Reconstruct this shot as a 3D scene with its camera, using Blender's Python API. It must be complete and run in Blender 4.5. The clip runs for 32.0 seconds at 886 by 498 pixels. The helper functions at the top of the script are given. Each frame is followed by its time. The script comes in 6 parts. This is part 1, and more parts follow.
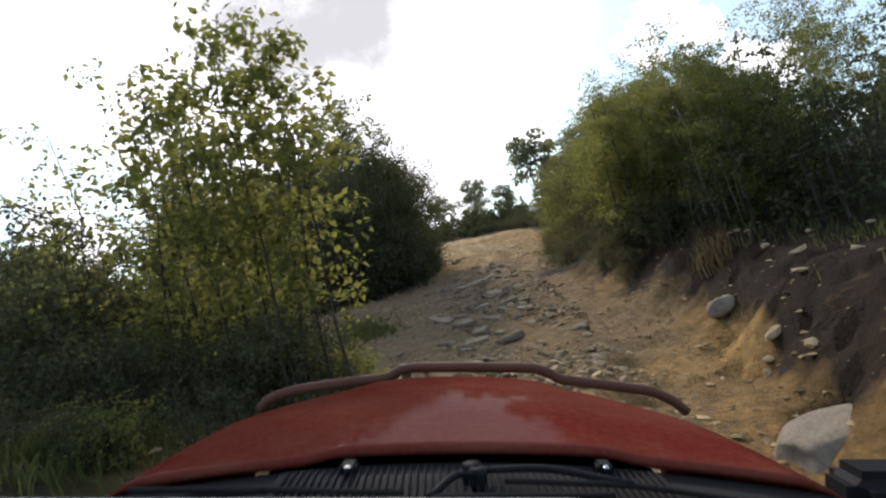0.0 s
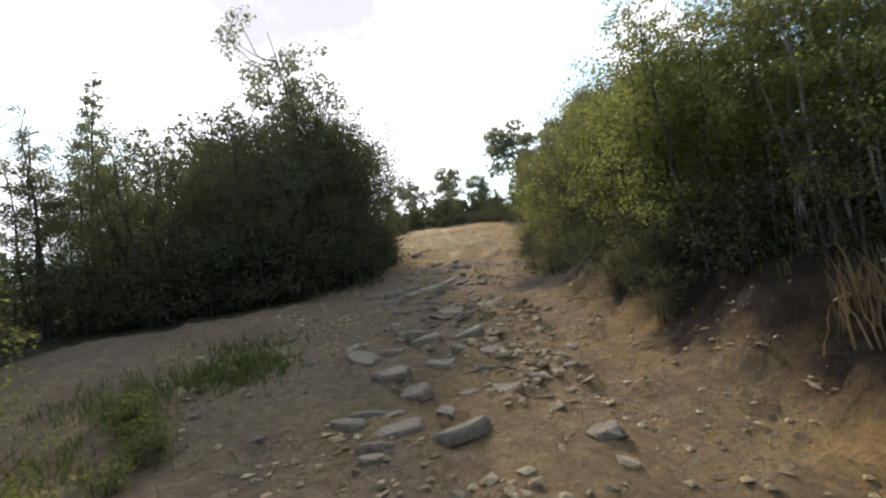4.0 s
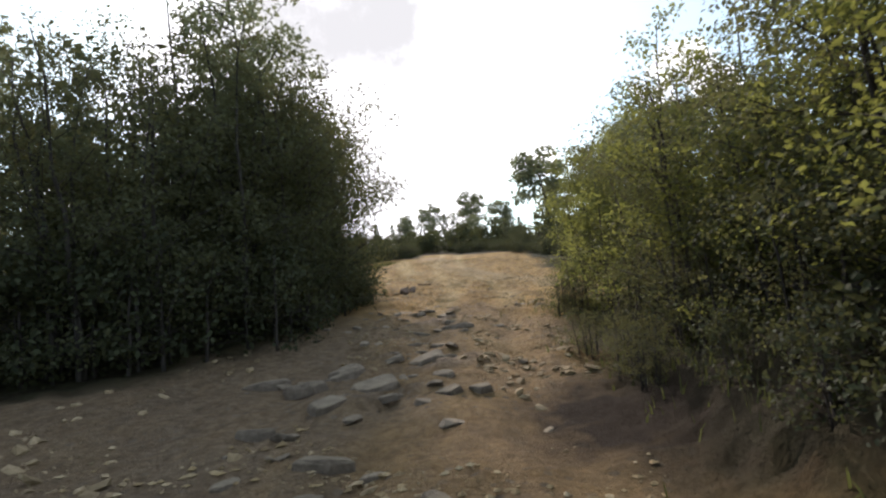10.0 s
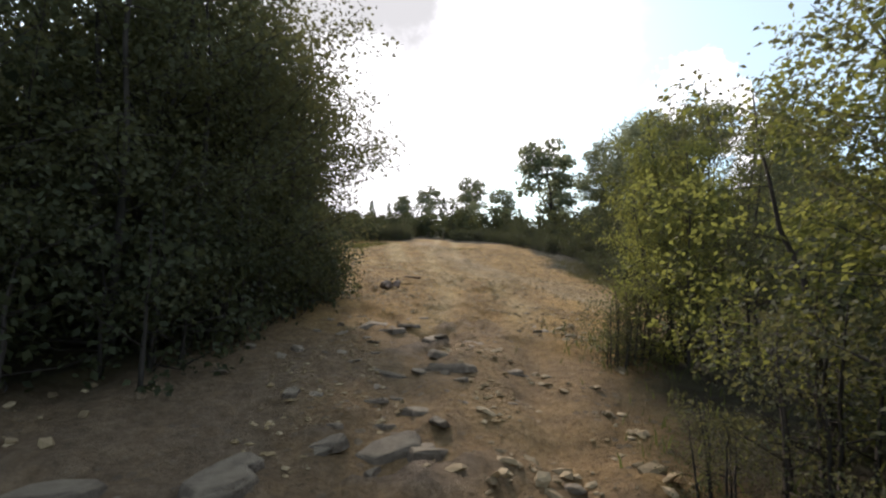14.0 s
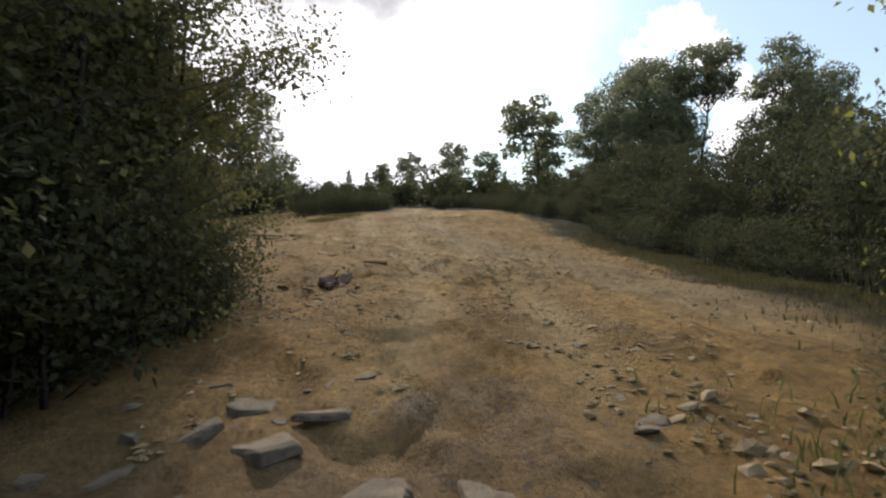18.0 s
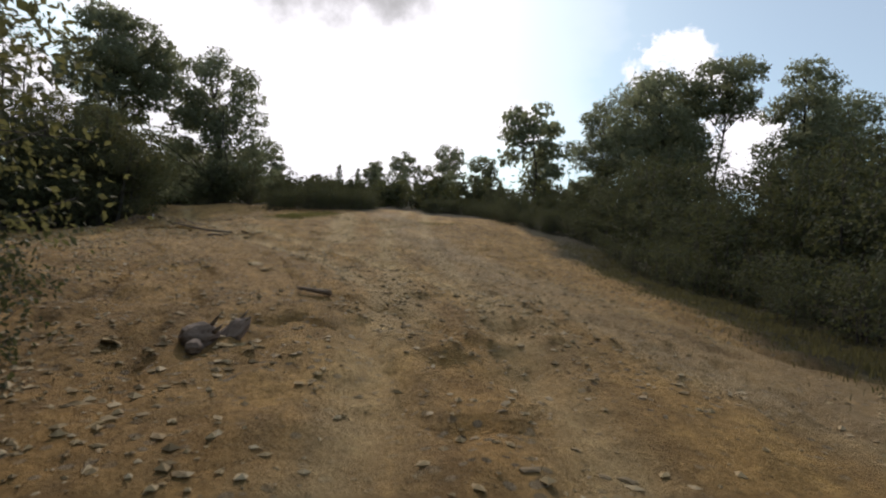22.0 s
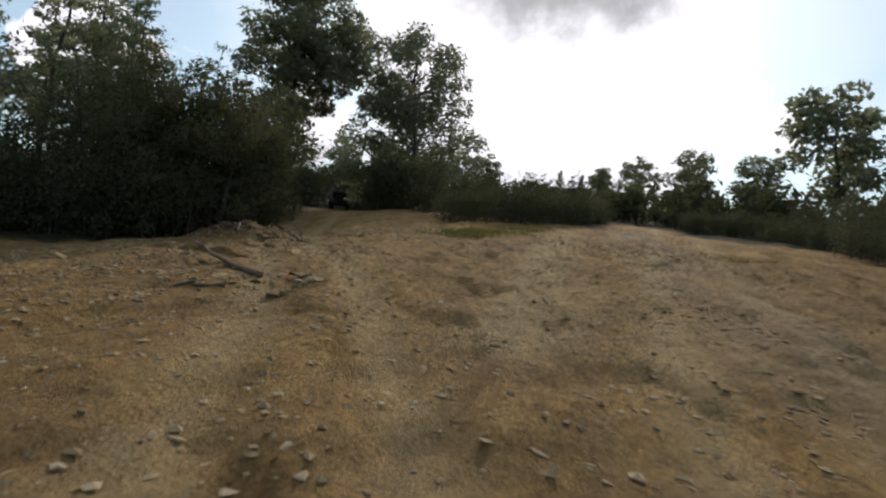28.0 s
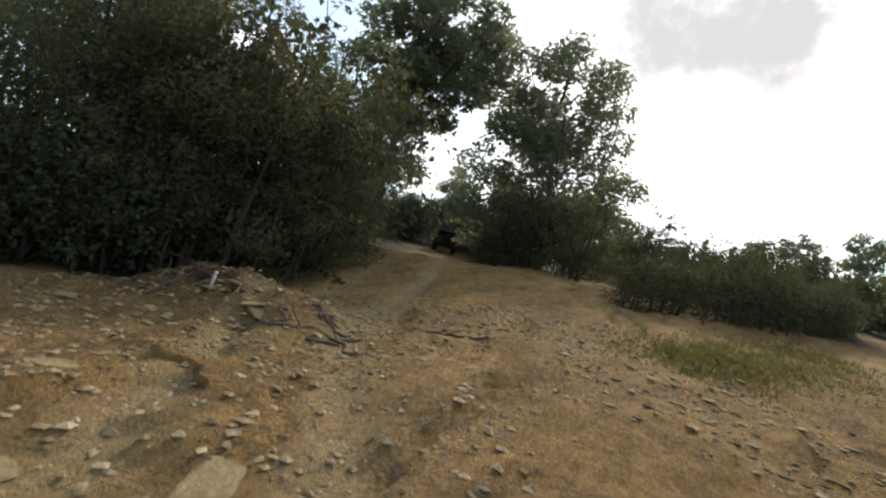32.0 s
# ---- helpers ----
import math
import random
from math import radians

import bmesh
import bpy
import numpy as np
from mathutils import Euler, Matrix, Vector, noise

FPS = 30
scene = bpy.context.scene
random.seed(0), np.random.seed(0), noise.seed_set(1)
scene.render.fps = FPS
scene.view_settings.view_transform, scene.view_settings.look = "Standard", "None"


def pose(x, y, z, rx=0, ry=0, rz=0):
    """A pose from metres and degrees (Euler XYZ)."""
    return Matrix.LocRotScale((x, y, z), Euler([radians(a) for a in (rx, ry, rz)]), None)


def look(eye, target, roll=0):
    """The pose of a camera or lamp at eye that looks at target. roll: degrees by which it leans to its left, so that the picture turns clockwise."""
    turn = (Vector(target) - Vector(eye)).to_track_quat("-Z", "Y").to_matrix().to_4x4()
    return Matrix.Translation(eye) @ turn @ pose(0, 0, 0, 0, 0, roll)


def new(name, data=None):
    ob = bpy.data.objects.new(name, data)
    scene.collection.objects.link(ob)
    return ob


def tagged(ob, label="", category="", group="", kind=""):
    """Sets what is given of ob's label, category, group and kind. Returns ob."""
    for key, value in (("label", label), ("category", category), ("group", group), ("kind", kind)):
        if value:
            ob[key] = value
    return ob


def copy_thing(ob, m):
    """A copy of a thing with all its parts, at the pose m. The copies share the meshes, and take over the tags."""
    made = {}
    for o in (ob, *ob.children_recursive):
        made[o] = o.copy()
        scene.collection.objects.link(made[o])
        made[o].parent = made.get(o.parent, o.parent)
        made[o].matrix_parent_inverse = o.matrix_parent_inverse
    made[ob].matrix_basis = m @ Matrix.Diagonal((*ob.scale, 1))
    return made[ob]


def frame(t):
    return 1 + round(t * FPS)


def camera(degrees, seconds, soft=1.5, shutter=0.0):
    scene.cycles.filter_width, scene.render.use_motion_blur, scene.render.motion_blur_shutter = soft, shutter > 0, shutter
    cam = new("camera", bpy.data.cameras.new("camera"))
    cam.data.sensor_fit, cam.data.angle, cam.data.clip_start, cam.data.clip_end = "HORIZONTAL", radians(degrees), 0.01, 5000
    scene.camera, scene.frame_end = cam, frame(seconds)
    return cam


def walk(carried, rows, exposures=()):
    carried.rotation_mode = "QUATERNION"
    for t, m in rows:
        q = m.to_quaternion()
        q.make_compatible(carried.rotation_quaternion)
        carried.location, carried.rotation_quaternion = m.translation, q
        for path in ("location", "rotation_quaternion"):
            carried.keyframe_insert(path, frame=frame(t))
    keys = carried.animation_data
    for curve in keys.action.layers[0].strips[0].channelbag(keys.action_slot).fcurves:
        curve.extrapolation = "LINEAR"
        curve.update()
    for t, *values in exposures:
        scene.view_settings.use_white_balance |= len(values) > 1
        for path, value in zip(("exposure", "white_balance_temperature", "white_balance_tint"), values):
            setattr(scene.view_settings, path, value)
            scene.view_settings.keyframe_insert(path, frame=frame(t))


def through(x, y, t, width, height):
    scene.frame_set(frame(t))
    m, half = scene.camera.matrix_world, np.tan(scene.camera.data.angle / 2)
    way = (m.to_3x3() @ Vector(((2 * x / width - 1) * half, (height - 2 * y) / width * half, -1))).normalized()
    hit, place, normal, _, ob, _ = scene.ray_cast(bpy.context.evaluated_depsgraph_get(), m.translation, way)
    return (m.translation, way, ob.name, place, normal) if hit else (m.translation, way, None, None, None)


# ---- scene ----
cam = camera(79.8, 32.0, soft=2.3, shutter=0.25)
PATH = [
    (0.0, (0.019, 0.034, 1.509), (0.197, 5.007, 1.989), -13.42),
    (0.5, (0.164, 0.500, 1.572), (0.357, 5.469, 2.090), -15.68),
    (1.0, (0.199, 0.937, 1.640), (0.382, 5.895, 2.254), -13.16),
    (1.5, (0.222, 1.614, 1.652), (0.462, 6.601, 1.921), -13.19),
    (2.0, (0.146, 1.880, 1.798), (0.460, 6.862, 2.092), -6.30),
    (2.5, (0.217, 2.211, 1.821), (0.564, 7.194, 2.043), -7.24),
    (3.0, (0.303, 2.745, 1.873), (0.683, 7.727, 2.066), -7.07),
    (3.5, (0.442, 3.218, 1.888), (0.851, 8.189, 2.237), -9.40),
    (5.5, (1.419, 6.281, 2.025), (1.924, 11.252, 2.211), -8.87),
    (6.0, (1.448, 6.752, 2.091), (1.893, 11.727, 2.318), -5.55),
    (6.5, (1.617, 7.078, 2.143), (2.086, 12.043, 2.493), -11.36),
    (7.0, (1.535, 7.455, 2.162), (1.916, 12.439, 2.311), -3.98),
    (7.5, (1.583, 7.884, 2.276), (1.984, 12.860, 2.569), -3.52),
    (8.0, (1.703, 8.340, 2.311), (2.076, 13.316, 2.639), -5.98),
    (8.5, (1.758, 8.822, 2.392), (2.056, 13.794, 2.826), -6.24),
    (9.0, (1.725, 9.302, 2.476), (2.043, 14.268, 2.969), -2.17),
    (9.5, (1.852, 9.792, 2.554), (2.188, 14.740, 3.185), -4.65),
    (10.0, (1.888, 10.204, 2.611), (2.159, 15.163, 3.185), -4.85),
    (10.5, (1.833, 10.708, 2.664), (2.080, 15.670, 3.228), -0.18),
    (11.0, (1.912, 11.196, 2.748), (2.192, 16.160, 3.269), -2.00),
    (11.5, (1.853, 11.576, 2.819), (2.171, 16.532, 3.403), 2.94),
    (12.0, (1.937, 12.038, 2.873), (2.237, 17.010, 3.312), -0.65),
    (12.5, (1.915, 12.560, 2.940), (2.217, 17.538, 3.309), 3.38),
    (13.0, (1.976, 12.989, 3.009), (2.287, 17.971, 3.306), 1.72),
    (13.5, (1.979, 13.417, 3.071), (2.269, 18.399, 3.391), 3.82),
    (14.0, (2.048, 13.787, 3.154), (2.364, 18.759, 3.578), 1.43),
    (14.5, (2.078, 14.208, 3.196), (2.341, 19.194, 3.457), 3.06),
    (16.5, (2.198, 17.280, 3.434), (2.590, 22.259, 3.667), 7.07),
    (17.0, (2.386, 17.873, 3.533), (2.816, 22.850, 3.759), 1.78),
    (17.5, (2.340, 18.482, 3.520), (2.839, 23.453, 3.733), 10.10),
    (18.0, (2.601, 18.966, 3.637), (3.057, 23.944, 3.764), -1.36),
    (18.5, (2.546, 19.568, 3.691), (3.050, 24.542, 3.748), 6.20),
    (19.0, (2.694, 19.984, 3.796), (3.216, 24.952, 4.000), 2.40),
    (19.5, (2.760, 20.373, 3.873), (3.203, 25.347, 4.120), 4.07),
    (20.0, (2.860, 20.820, 3.932), (3.323, 25.788, 4.266), 1.62),
    (20.5, (2.933, 21.277, 3.996), (3.336, 26.253, 4.271), 1.93),
    (21.0, (3.022, 21.799, 4.039), (3.479, 26.768, 4.359), 2.38),
    (21.5, (3.091, 22.376, 4.104), (3.572, 27.349, 4.282), 2.73),
    (22.0, (3.165, 22.869, 4.136), (3.721, 27.835, 4.301), 3.03),
    (22.5, (3.261, 23.361, 4.215), (3.802, 28.330, 4.319), 2.67),
    (23.0, (3.342, 23.853, 4.273), (3.913, 28.820, 4.314), 4.08),
    (23.5, (3.453, 24.477, 4.330), (4.022, 29.445, 4.353), 4.63),
    (24.0, (3.622, 25.164, 4.377), (4.131, 30.137, 4.445), 2.22),
    (24.5, (3.719, 25.908, 4.458), (4.204, 30.884, 4.548), 2.39),
    (26.5, (4.082, 31.253, 5.238), (3.836, 36.241, 5.475), 1.68),
    (27.0, (3.756, 32.772, 5.399), (3.132, 37.727, 5.639), 2.73),
    (27.5, (3.137, 34.432, 5.525), (2.109, 39.321, 5.731), 5.66),
    (28.0, (2.405, 36.152, 5.531), (0.950, 40.934, 5.625), 7.17),
    (28.5, (1.605, 37.637, 5.643), (-0.196, 42.298, 5.816), 9.98),
    (29.0, (0.877, 38.927, 5.668), (-1.164, 43.485, 5.917), 12.78),
    (29.5, (0.324, 40.110, 5.839), (-1.851, 44.606, 6.072), 10.08),
    (30.0, (-0.314, 41.074, 6.012), (-2.624, 45.494, 6.380), 13.90),
    (30.5, (-0.878, 41.985, 6.073), (-3.302, 46.330, 6.565), 15.02),
    (31.0, (-1.299, 42.870, 6.166), (-3.759, 47.201, 6.603), 10.64),
    (31.5, (-1.744, 43.673, 6.236), (-4.084, 48.085, 6.466), 17.34),
    (32.0, (-2.066, 44.299, 6.476), (-4.449, 48.684, 6.789), 15.89),
]
EXPOSURES = [(t, stops, kelvin + 60, 18) for t, stops, kelvin in ((0, 0.15, 6050), (3, 0.35, 5950), (6, 0.42, 6050), (9, 0.38, 6100), (13, 0.22, 6150), (17, 0.05, 6150), (20, -0.3, 6200), (24, -0.48, 6150), (27, -0.58, 6100), (30, -0.1, 6150), (32, 0.15, 6250))]
walk(cam, [(t, look(eye, target, roll)) for t, eye, target, roll in PATH], EXPOSURES)

# ---- world and sun ----
SUN_AZ, SUN_EL = radians(9), radians(33)      # azimuth to the left of +y
sun_dir = Vector((-math.sin(SUN_AZ) * math.cos(SUN_EL), math.cos(SUN_AZ) * math.cos(SUN_EL), math.sin(SUN_EL)))
world = bpy.data.worlds.new("sky")
scene.world = world
world.use_nodes = True
wn, wl = world.node_tree.nodes, world.node_tree.links
wn.clear()


def wnode(kind, **values):
    n = wn.new(kind)
    for k, v in values.items():
        n.inputs[k].default_value = v
    return n


def wmath(op, a, b=None, clamp=False):
    n = wn.new("ShaderNodeMath")
    n.operation, n.use_clamp = op, clamp
    for i, v in enumerate((a, b)):
        if v is None:
            continue
        if isinstance(v, (int, float)):
            n.inputs[i].default_value = v
        else:
            wl.new(v, n.inputs[i])
    return n.outputs[0]


def wramp(value, lo, hi):
    n = wn.new("ShaderNodeMapRange")
    n.interpolation_type = "SMOOTHSTEP"
    wl.new(value, n.inputs[0])
    n.inputs[1].default_value, n.inputs[2].default_value = lo, hi
    return n.outputs[0]


sky = wn.new("ShaderNodeTexSky")
sky.sky_type, sky.sun_disc = "NISHITA", False
sky.sun_elevation, sky.sun_rotation = SUN_EL, -SUN_AZ
sky.air_density, sky.dust_density, sky.ozone_density = 1.0, 1.5, 1.0
coord = wn.new("ShaderNodeTexCoord")
way = coord.outputs["Generated"]


def toward(v):
    n = wn.new("ShaderNodeVectorMath")
    n.operation = "DOT_PRODUCT"
    wl.new(way, n.inputs[0])
    n.inputs[1].default_value = v
    return n.outputs["Value"]


def sky_way(azimuth, elevation):
    a, e = radians(azimuth), radians(elevation)
    return (-math.sin(a) * math.cos(e), math.cos(a) * math.cos(e), math.sin(e))


cloud_map = wn.new("ShaderNodeMapping")
cloud_map.inputs["Scale"].default_value = (2.2, 2.2, 5.0)
wl.new(way, cloud_map.inputs[0])
puff = wnode("ShaderNodeTexNoise", Scale=2.3, Detail=8.0, Roughness=0.58)
wl.new(cloud_map.outputs[0], puff.inputs["Vector"])
fluff = wnode("ShaderNodeTexNoise", Scale=9.0, Detail=8.0, Roughness=0.62)
wl.new(way, fluff.inputs["Vector"])
# bright sunlit haze and cloud round the hidden sun
glow = wmath("ADD", toward(sky_way(9, 20)), wmath("MULTIPLY", wmath("SUBTRACT", puff.outputs[0], 0.5), 0.10))
glow = wmath("ADD", glow, wmath("MULTIPLY", wmath("SUBTRACT", fluff.outputs[0], 0.5), 0.05))
haze = wmath("ADD", wmath("MULTIPLY", wramp(glow, 0.932, 0.966), 0.64), wmath("MULTIPLY", wramp(glow, 0.80, 0.90), 0.36))
clouds = wramp(wmath("ADD", puff.outputs[0], wmath("MULTIPLY", fluff.outputs[0], 0.25)), 0.75, 0.86)
cover = wmath("MAXIMUM", haze, wmath("MULTIPLY", clouds, 0.8))
# heaped white clouds
billow = wmath("MULTIPLY", wmath("SUBTRACT", fluff.outputs[0], 0.5), 0.012)
for azimuth, elevation, wide in ((-27.5, 20.0, 2.8), (-31.0, 19.6, 2.6), (-12.5, 16.0, 3.0), (-6.6, 14.5, 3.4), (-36.0, 13.0, 4.0), (33.0, 12.0, 4.0), (52.0, 14.0, 5.0)):
    edge = math.cos(radians(wide))
    heap = wramp(wmath("ADD", toward(sky_way(azimuth, elevation)), billow), edge - 0.0006, edge + 0.0008)
    cover = wmath("MAXIMUM", cover, heap)
cover = wmath("MAXIMUM", cover, 0.2)
# one long grey-bellied cloud
belly = toward(sky_way(0.5, 30.2))
for azimuth, elevation in ((6.5, 30.2), (13, 29.9)):
    belly = wmath("MAXIMUM", belly, toward(sky_way(azimuth, elevation)))
belly = wmath("ADD", belly, wmath("MULTIPLY", wmath("SUBTRACT", fluff.outputs[0], 0.5), 0.022))
grey = wramp(belly, 0.990, 1.0005)
white = wn.new("ShaderNodeMix")
white.data_type = "RGBA"
wl.new(grey, white.inputs["Factor"])
white.inputs["A"].default_value = (1.0, 0.99, 0.97, 1)
white.inputs["B"].default_value = (0.41, 0.41, 0.39, 1)
back_sky = wnode("ShaderNodeBackground", Strength=0.16)
tint = wn.new("ShaderNodeMix")
tint.data_type, tint.blend_type = "RGBA", "MULTIPLY"
tint.inputs["Factor"].default_value = 1.0
wl.new(sky.outputs[0], tint.inputs["A"])
tint.inputs["B"].default_value = (0.78, 1.02, 0.95, 1)
wl.new(tint.outputs["Result"], back_sky.inputs[0])
back_cloud = wnode("ShaderNodeBackground", Strength=1.7)
wl.new(white.outputs["Result"], back_cloud.inputs[0])
mix = wn.new("ShaderNodeMixShader")
wl.new(cover, mix.inputs[0])
wl.new(back_sky.outputs[0], mix.inputs[1])
wl.new(back_cloud.outputs[0], mix.inputs[2])
wout = wn.new("ShaderNodeOutputWorld")
wl.new(mix.outputs[0], wout.inputs[0])

lamp = bpy.data.lights.new("sun", "SUN")
lamp.energy, lamp.angle, lamp.color = 3.3, radians(3.0), (1.0, 0.88, 0.73)
sun = new("sun", lamp)
sun.matrix_world = look((0, 0, 60), Vector((0, 0, 60)) - sun_dir)


# ---- materials ----
class Nodes:
    """A principled material with short ways to add nodes."""

    def __init__(self, name, rough=0.8, metal=0.0, spec=0.5):
        self.mat = bpy.data.materials.new(name)
        self.mat.use_nodes = True
        self.n, self.l = self.mat.node_tree.nodes, self.mat.node_tree.links
        self.b = self.n["Principled BSDF"]
        self.b.inputs["Roughness"].default_value = rough
        self.b.inputs["Metallic"].default_value = metal
        self.b.inputs["Specular IOR Level"].default_value = spec
        self.co = self.n.new("ShaderNodeTexCoord")
        self.geo = self.n.new("ShaderNodeNewGeometry")

    def noise(self, scale, detail=6, rough=0.6, where=None, stretch=None):
        t = self.n.new("ShaderNodeTexNoise")
        t.inputs["Scale"].default_value, t.inputs["Detail"].default_value, t.inputs["Roughness"].default_value = scale, detail, rough
        src = where or self.geo.outputs["Position"]
        if stretch:
            m = self.n.new("ShaderNodeMapping")
            m.inputs["Scale"].default_value = stretch
            self.l.new(src, m.inputs[0])
            src = m.outputs[0]
        self.l.new(src, t.inputs["Vector"])
        return t.outputs[0]

    def cells(self, scale, out="Distance", feature="F1", where=None):
        t = self.n.new("ShaderNodeTexVoronoi")
        t.feature = feature
        t.inputs["Scale"].default_value = scale
        self.l.new(where or self.geo.outputs["Position"], t.inputs["Vector"])
        return t.outputs[out]

    def ramp(self, value, *stops):
        r = self.n.new("ShaderNodeValToRGB")
        while len(r.color_ramp.elements) < len(stops):
            r.color_ramp.elements.new(0.5)
        for e, (p, c) in zip(r.color_ramp.elements, stops):
            e.position = p
            e.color = (*c, 1) if isinstance(c, tuple) else (c, c, c, 1)
        self.l.new(value, r.inputs[0])
        return r.outputs[0]

    def mix(self, fac, a, b, blend="MIX"):
        m = self.n.new("ShaderNodeMix")
        m.data_type, m.blend_type = "RGBA", blend
        for key, v in (("Factor", fac), ("A", a), ("B", b)):
            s = m.inputs[key]
            if isinstance(v, (int, float)):
                s.default_value = v if key == "Factor" else (v, v, v, 1)
            elif isinstance(v, tuple):
                s.default_value = (*v, 1)
            else:
                self.l.new(v, s)
        return m.outputs["Result"]

    def bump(self, value, strength, distance):
        b = self.n.new("ShaderNodeBump")
        b.inputs["Strength"].default_value, b.inputs["Distance"].default_value = strength, distance
        self.l.new(value, b.inputs["Height"])
        last = self.b.inputs["Normal"].links
        if last:
            self.l.new(last[0].from_socket, b.inputs["Normal"])
        self.l.new(b.outputs[0], self.b.inputs["Normal"])

    def color(self, c):
        self.l.new(c, self.b.inputs["Base Color"])
        return self.mat


def leaf_material(name, dark, light, through, amount=0.45):
    m = Nodes(name, rough=0.7, spec=0.14)
    tone = m.ramp(m.geo.outputs["Random Per Island"], (0.0, dark), (1.0, light))
    info = m.n.new("ShaderNodeObjectInfo")
    tone = m.mix(m.ramp(info.outputs["Random"], (0.0, 0.0), (1.0, 0.35)), tone, tuple(0.7 * v for v in light))
    m.color(tone)
    t = m.n.new("ShaderNodeBsdfTranslucent")
    t.inputs[0].default_value = (*through, 1)
    s = m.n.new("ShaderNodeMixShader")
    s.inputs[0].default_value = amount
    m.l.new(m.b.outputs[0], s.inputs[1])
    m.l.new(t.outputs[0], s.inputs[2])
    m.l.new(s.outputs[0], m.n["Material Output"].inputs[0])
    return m.mat


def bark_material(name, dark, light, scale=9):
    m = Nodes(name, rough=0.9, spec=0.2)
    c = m.ramp(m.noise(scale, where=m.co.outputs["Object"], stretch=(1, 1, 0.25)), (0.3, dark), (0.7, light))
    m.bump(m.noise(scale * 4, where=m.co.outputs["Object"], stretch=(1, 1, 0.3)), 0.6, 0.02)
    return m.color(c)


LEAF_BUSH = leaf_material("leaf_bush", (0.050, 0.056, 0.032), (0.114, 0.119, 0.060), (0.215, 0.208, 0.075), 0.36)
LEAF_SCRUB = leaf_material("leaf_scrub", (0.034, 0.041, 0.023), (0.080, 0.089, 0.044), (0.13, 0.135, 0.05), 0.3)
LEAF_POPLAR = leaf_material("leaf_poplar", (0.058, 0.069, 0.027), (0.138, 0.150, 0.052), (0.31, 0.318, 0.074), 0.48)
LEAF_OAK = leaf_material("leaf_oak", (0.080, 0.093, 0.064), (0.148, 0.163, 0.100), (0.30, 0.32, 0.175), 0.5)
BARK_GREY = bark_material("bark_grey", (0.03, 0.025, 0.02), (0.09, 0.077, 0.064))
BARK_BIRCH = bark_material("bark_birch", (0.16, 0.14, 0.12), (0.5, 0.47, 0.42))


def dirt_material():
    m = Nodes("dirt", rough=0.95, spec=0.15)
    big = m.noise(0.22, 5)
    mid = m.noise(1.3, 8, 0.65)
    fine = m.noise(14.0, 6, 0.7)
    c = m.ramp(big, (0.35, (0.38, 0.262, 0.108)), (0.5, (0.44, 0.318, 0.140)), (0.66, (0.34, 0.252, 0.120)))
    c = m.mix(m.ramp(mid, (0.40, 0.0), (0.60, 0.8)), c, (0.52, 0.378, 0.165))
    c = m.mix(m.ramp(m.noise(0.9, 8, 0.7, stretch=(1.6, 0.35, 1)), (0.5, 0.0), (0.62, 0.8)), c, (0.252, 0.186, 0.092))
    tracks = m.noise(1.1, 7, 0.65, stretch=(1.7, 0.16, 1))
    c = m.mix(m.ramp(tracks, (0.46, 0.0), (0.6, 0.55)), c, (0.336, 0.260, 0.133))
    c = m.mix(m.ramp(m.noise(0.55, 6, 0.6), (0.52, 0.0), (0.66, 0.75)), c, (0.60, 0.445, 0.19))
    c = m.mix(0.6, c, m.ramp(fine, (0.25, 0.3), (0.7, 1.0)), "MULTIPLY")
    c = m.mix(0.6, c, m.ramp(m.noise(4.5, 8, 0.75), (0.36, 0.35), (0.6, 1.0)), "MULTIPLY")
    c = m.mix(1.0, c, (1.28, 1.08, 0.88), "MULTIPLY")
    pebbles = m.cells(22.0)
    c = m.mix(m.ramp(pebbles, (0.0, 0.5), (0.35, 0.0)), c, m.ramp(m.cells(22.0, "Color"), (0.0, (0.147, 0.113, 0.063)), (1.0, (0.336, 0.265, 0.148))))
    bedded = m.cells(7.5)
    where = m.ramp(m.noise(0.8, 5, 0.6), (0.47, 0.0), (0.56, 1.0))
    shown = m.mix(1.0, m.ramp(bedded, (0.24, 1.0), (0.30, 0.0)), where, "MULTIPLY")
    c = m.mix(shown, c, m.ramp(m.cells(7.5, "Color"), (0.0, (0.15, 0.112, 0.066)), (1.0, (0.40, 0.31, 0.19))))
    m.bump(shown, 0.8, 0.04)
    m.bump(mid, 0.8, 0.14)
    m.bump(fine, 0.9, 0.055)
    m.bump(m.noise(11.0, 7, 0.7, stretch=(1.0, 1.7, 1)), 0.85, 0.065)
    m.bump(m.ramp(pebbles, (0.0, 1.0), (0.4, 0.0)), 0.8, 0.03)
    m.bump(m.noise(5.0, 8, 0.75, stretch=(1.4, 0.8, 1)), 0.9, 0.12)
    return m.color(c)


DIRT = dirt_material()


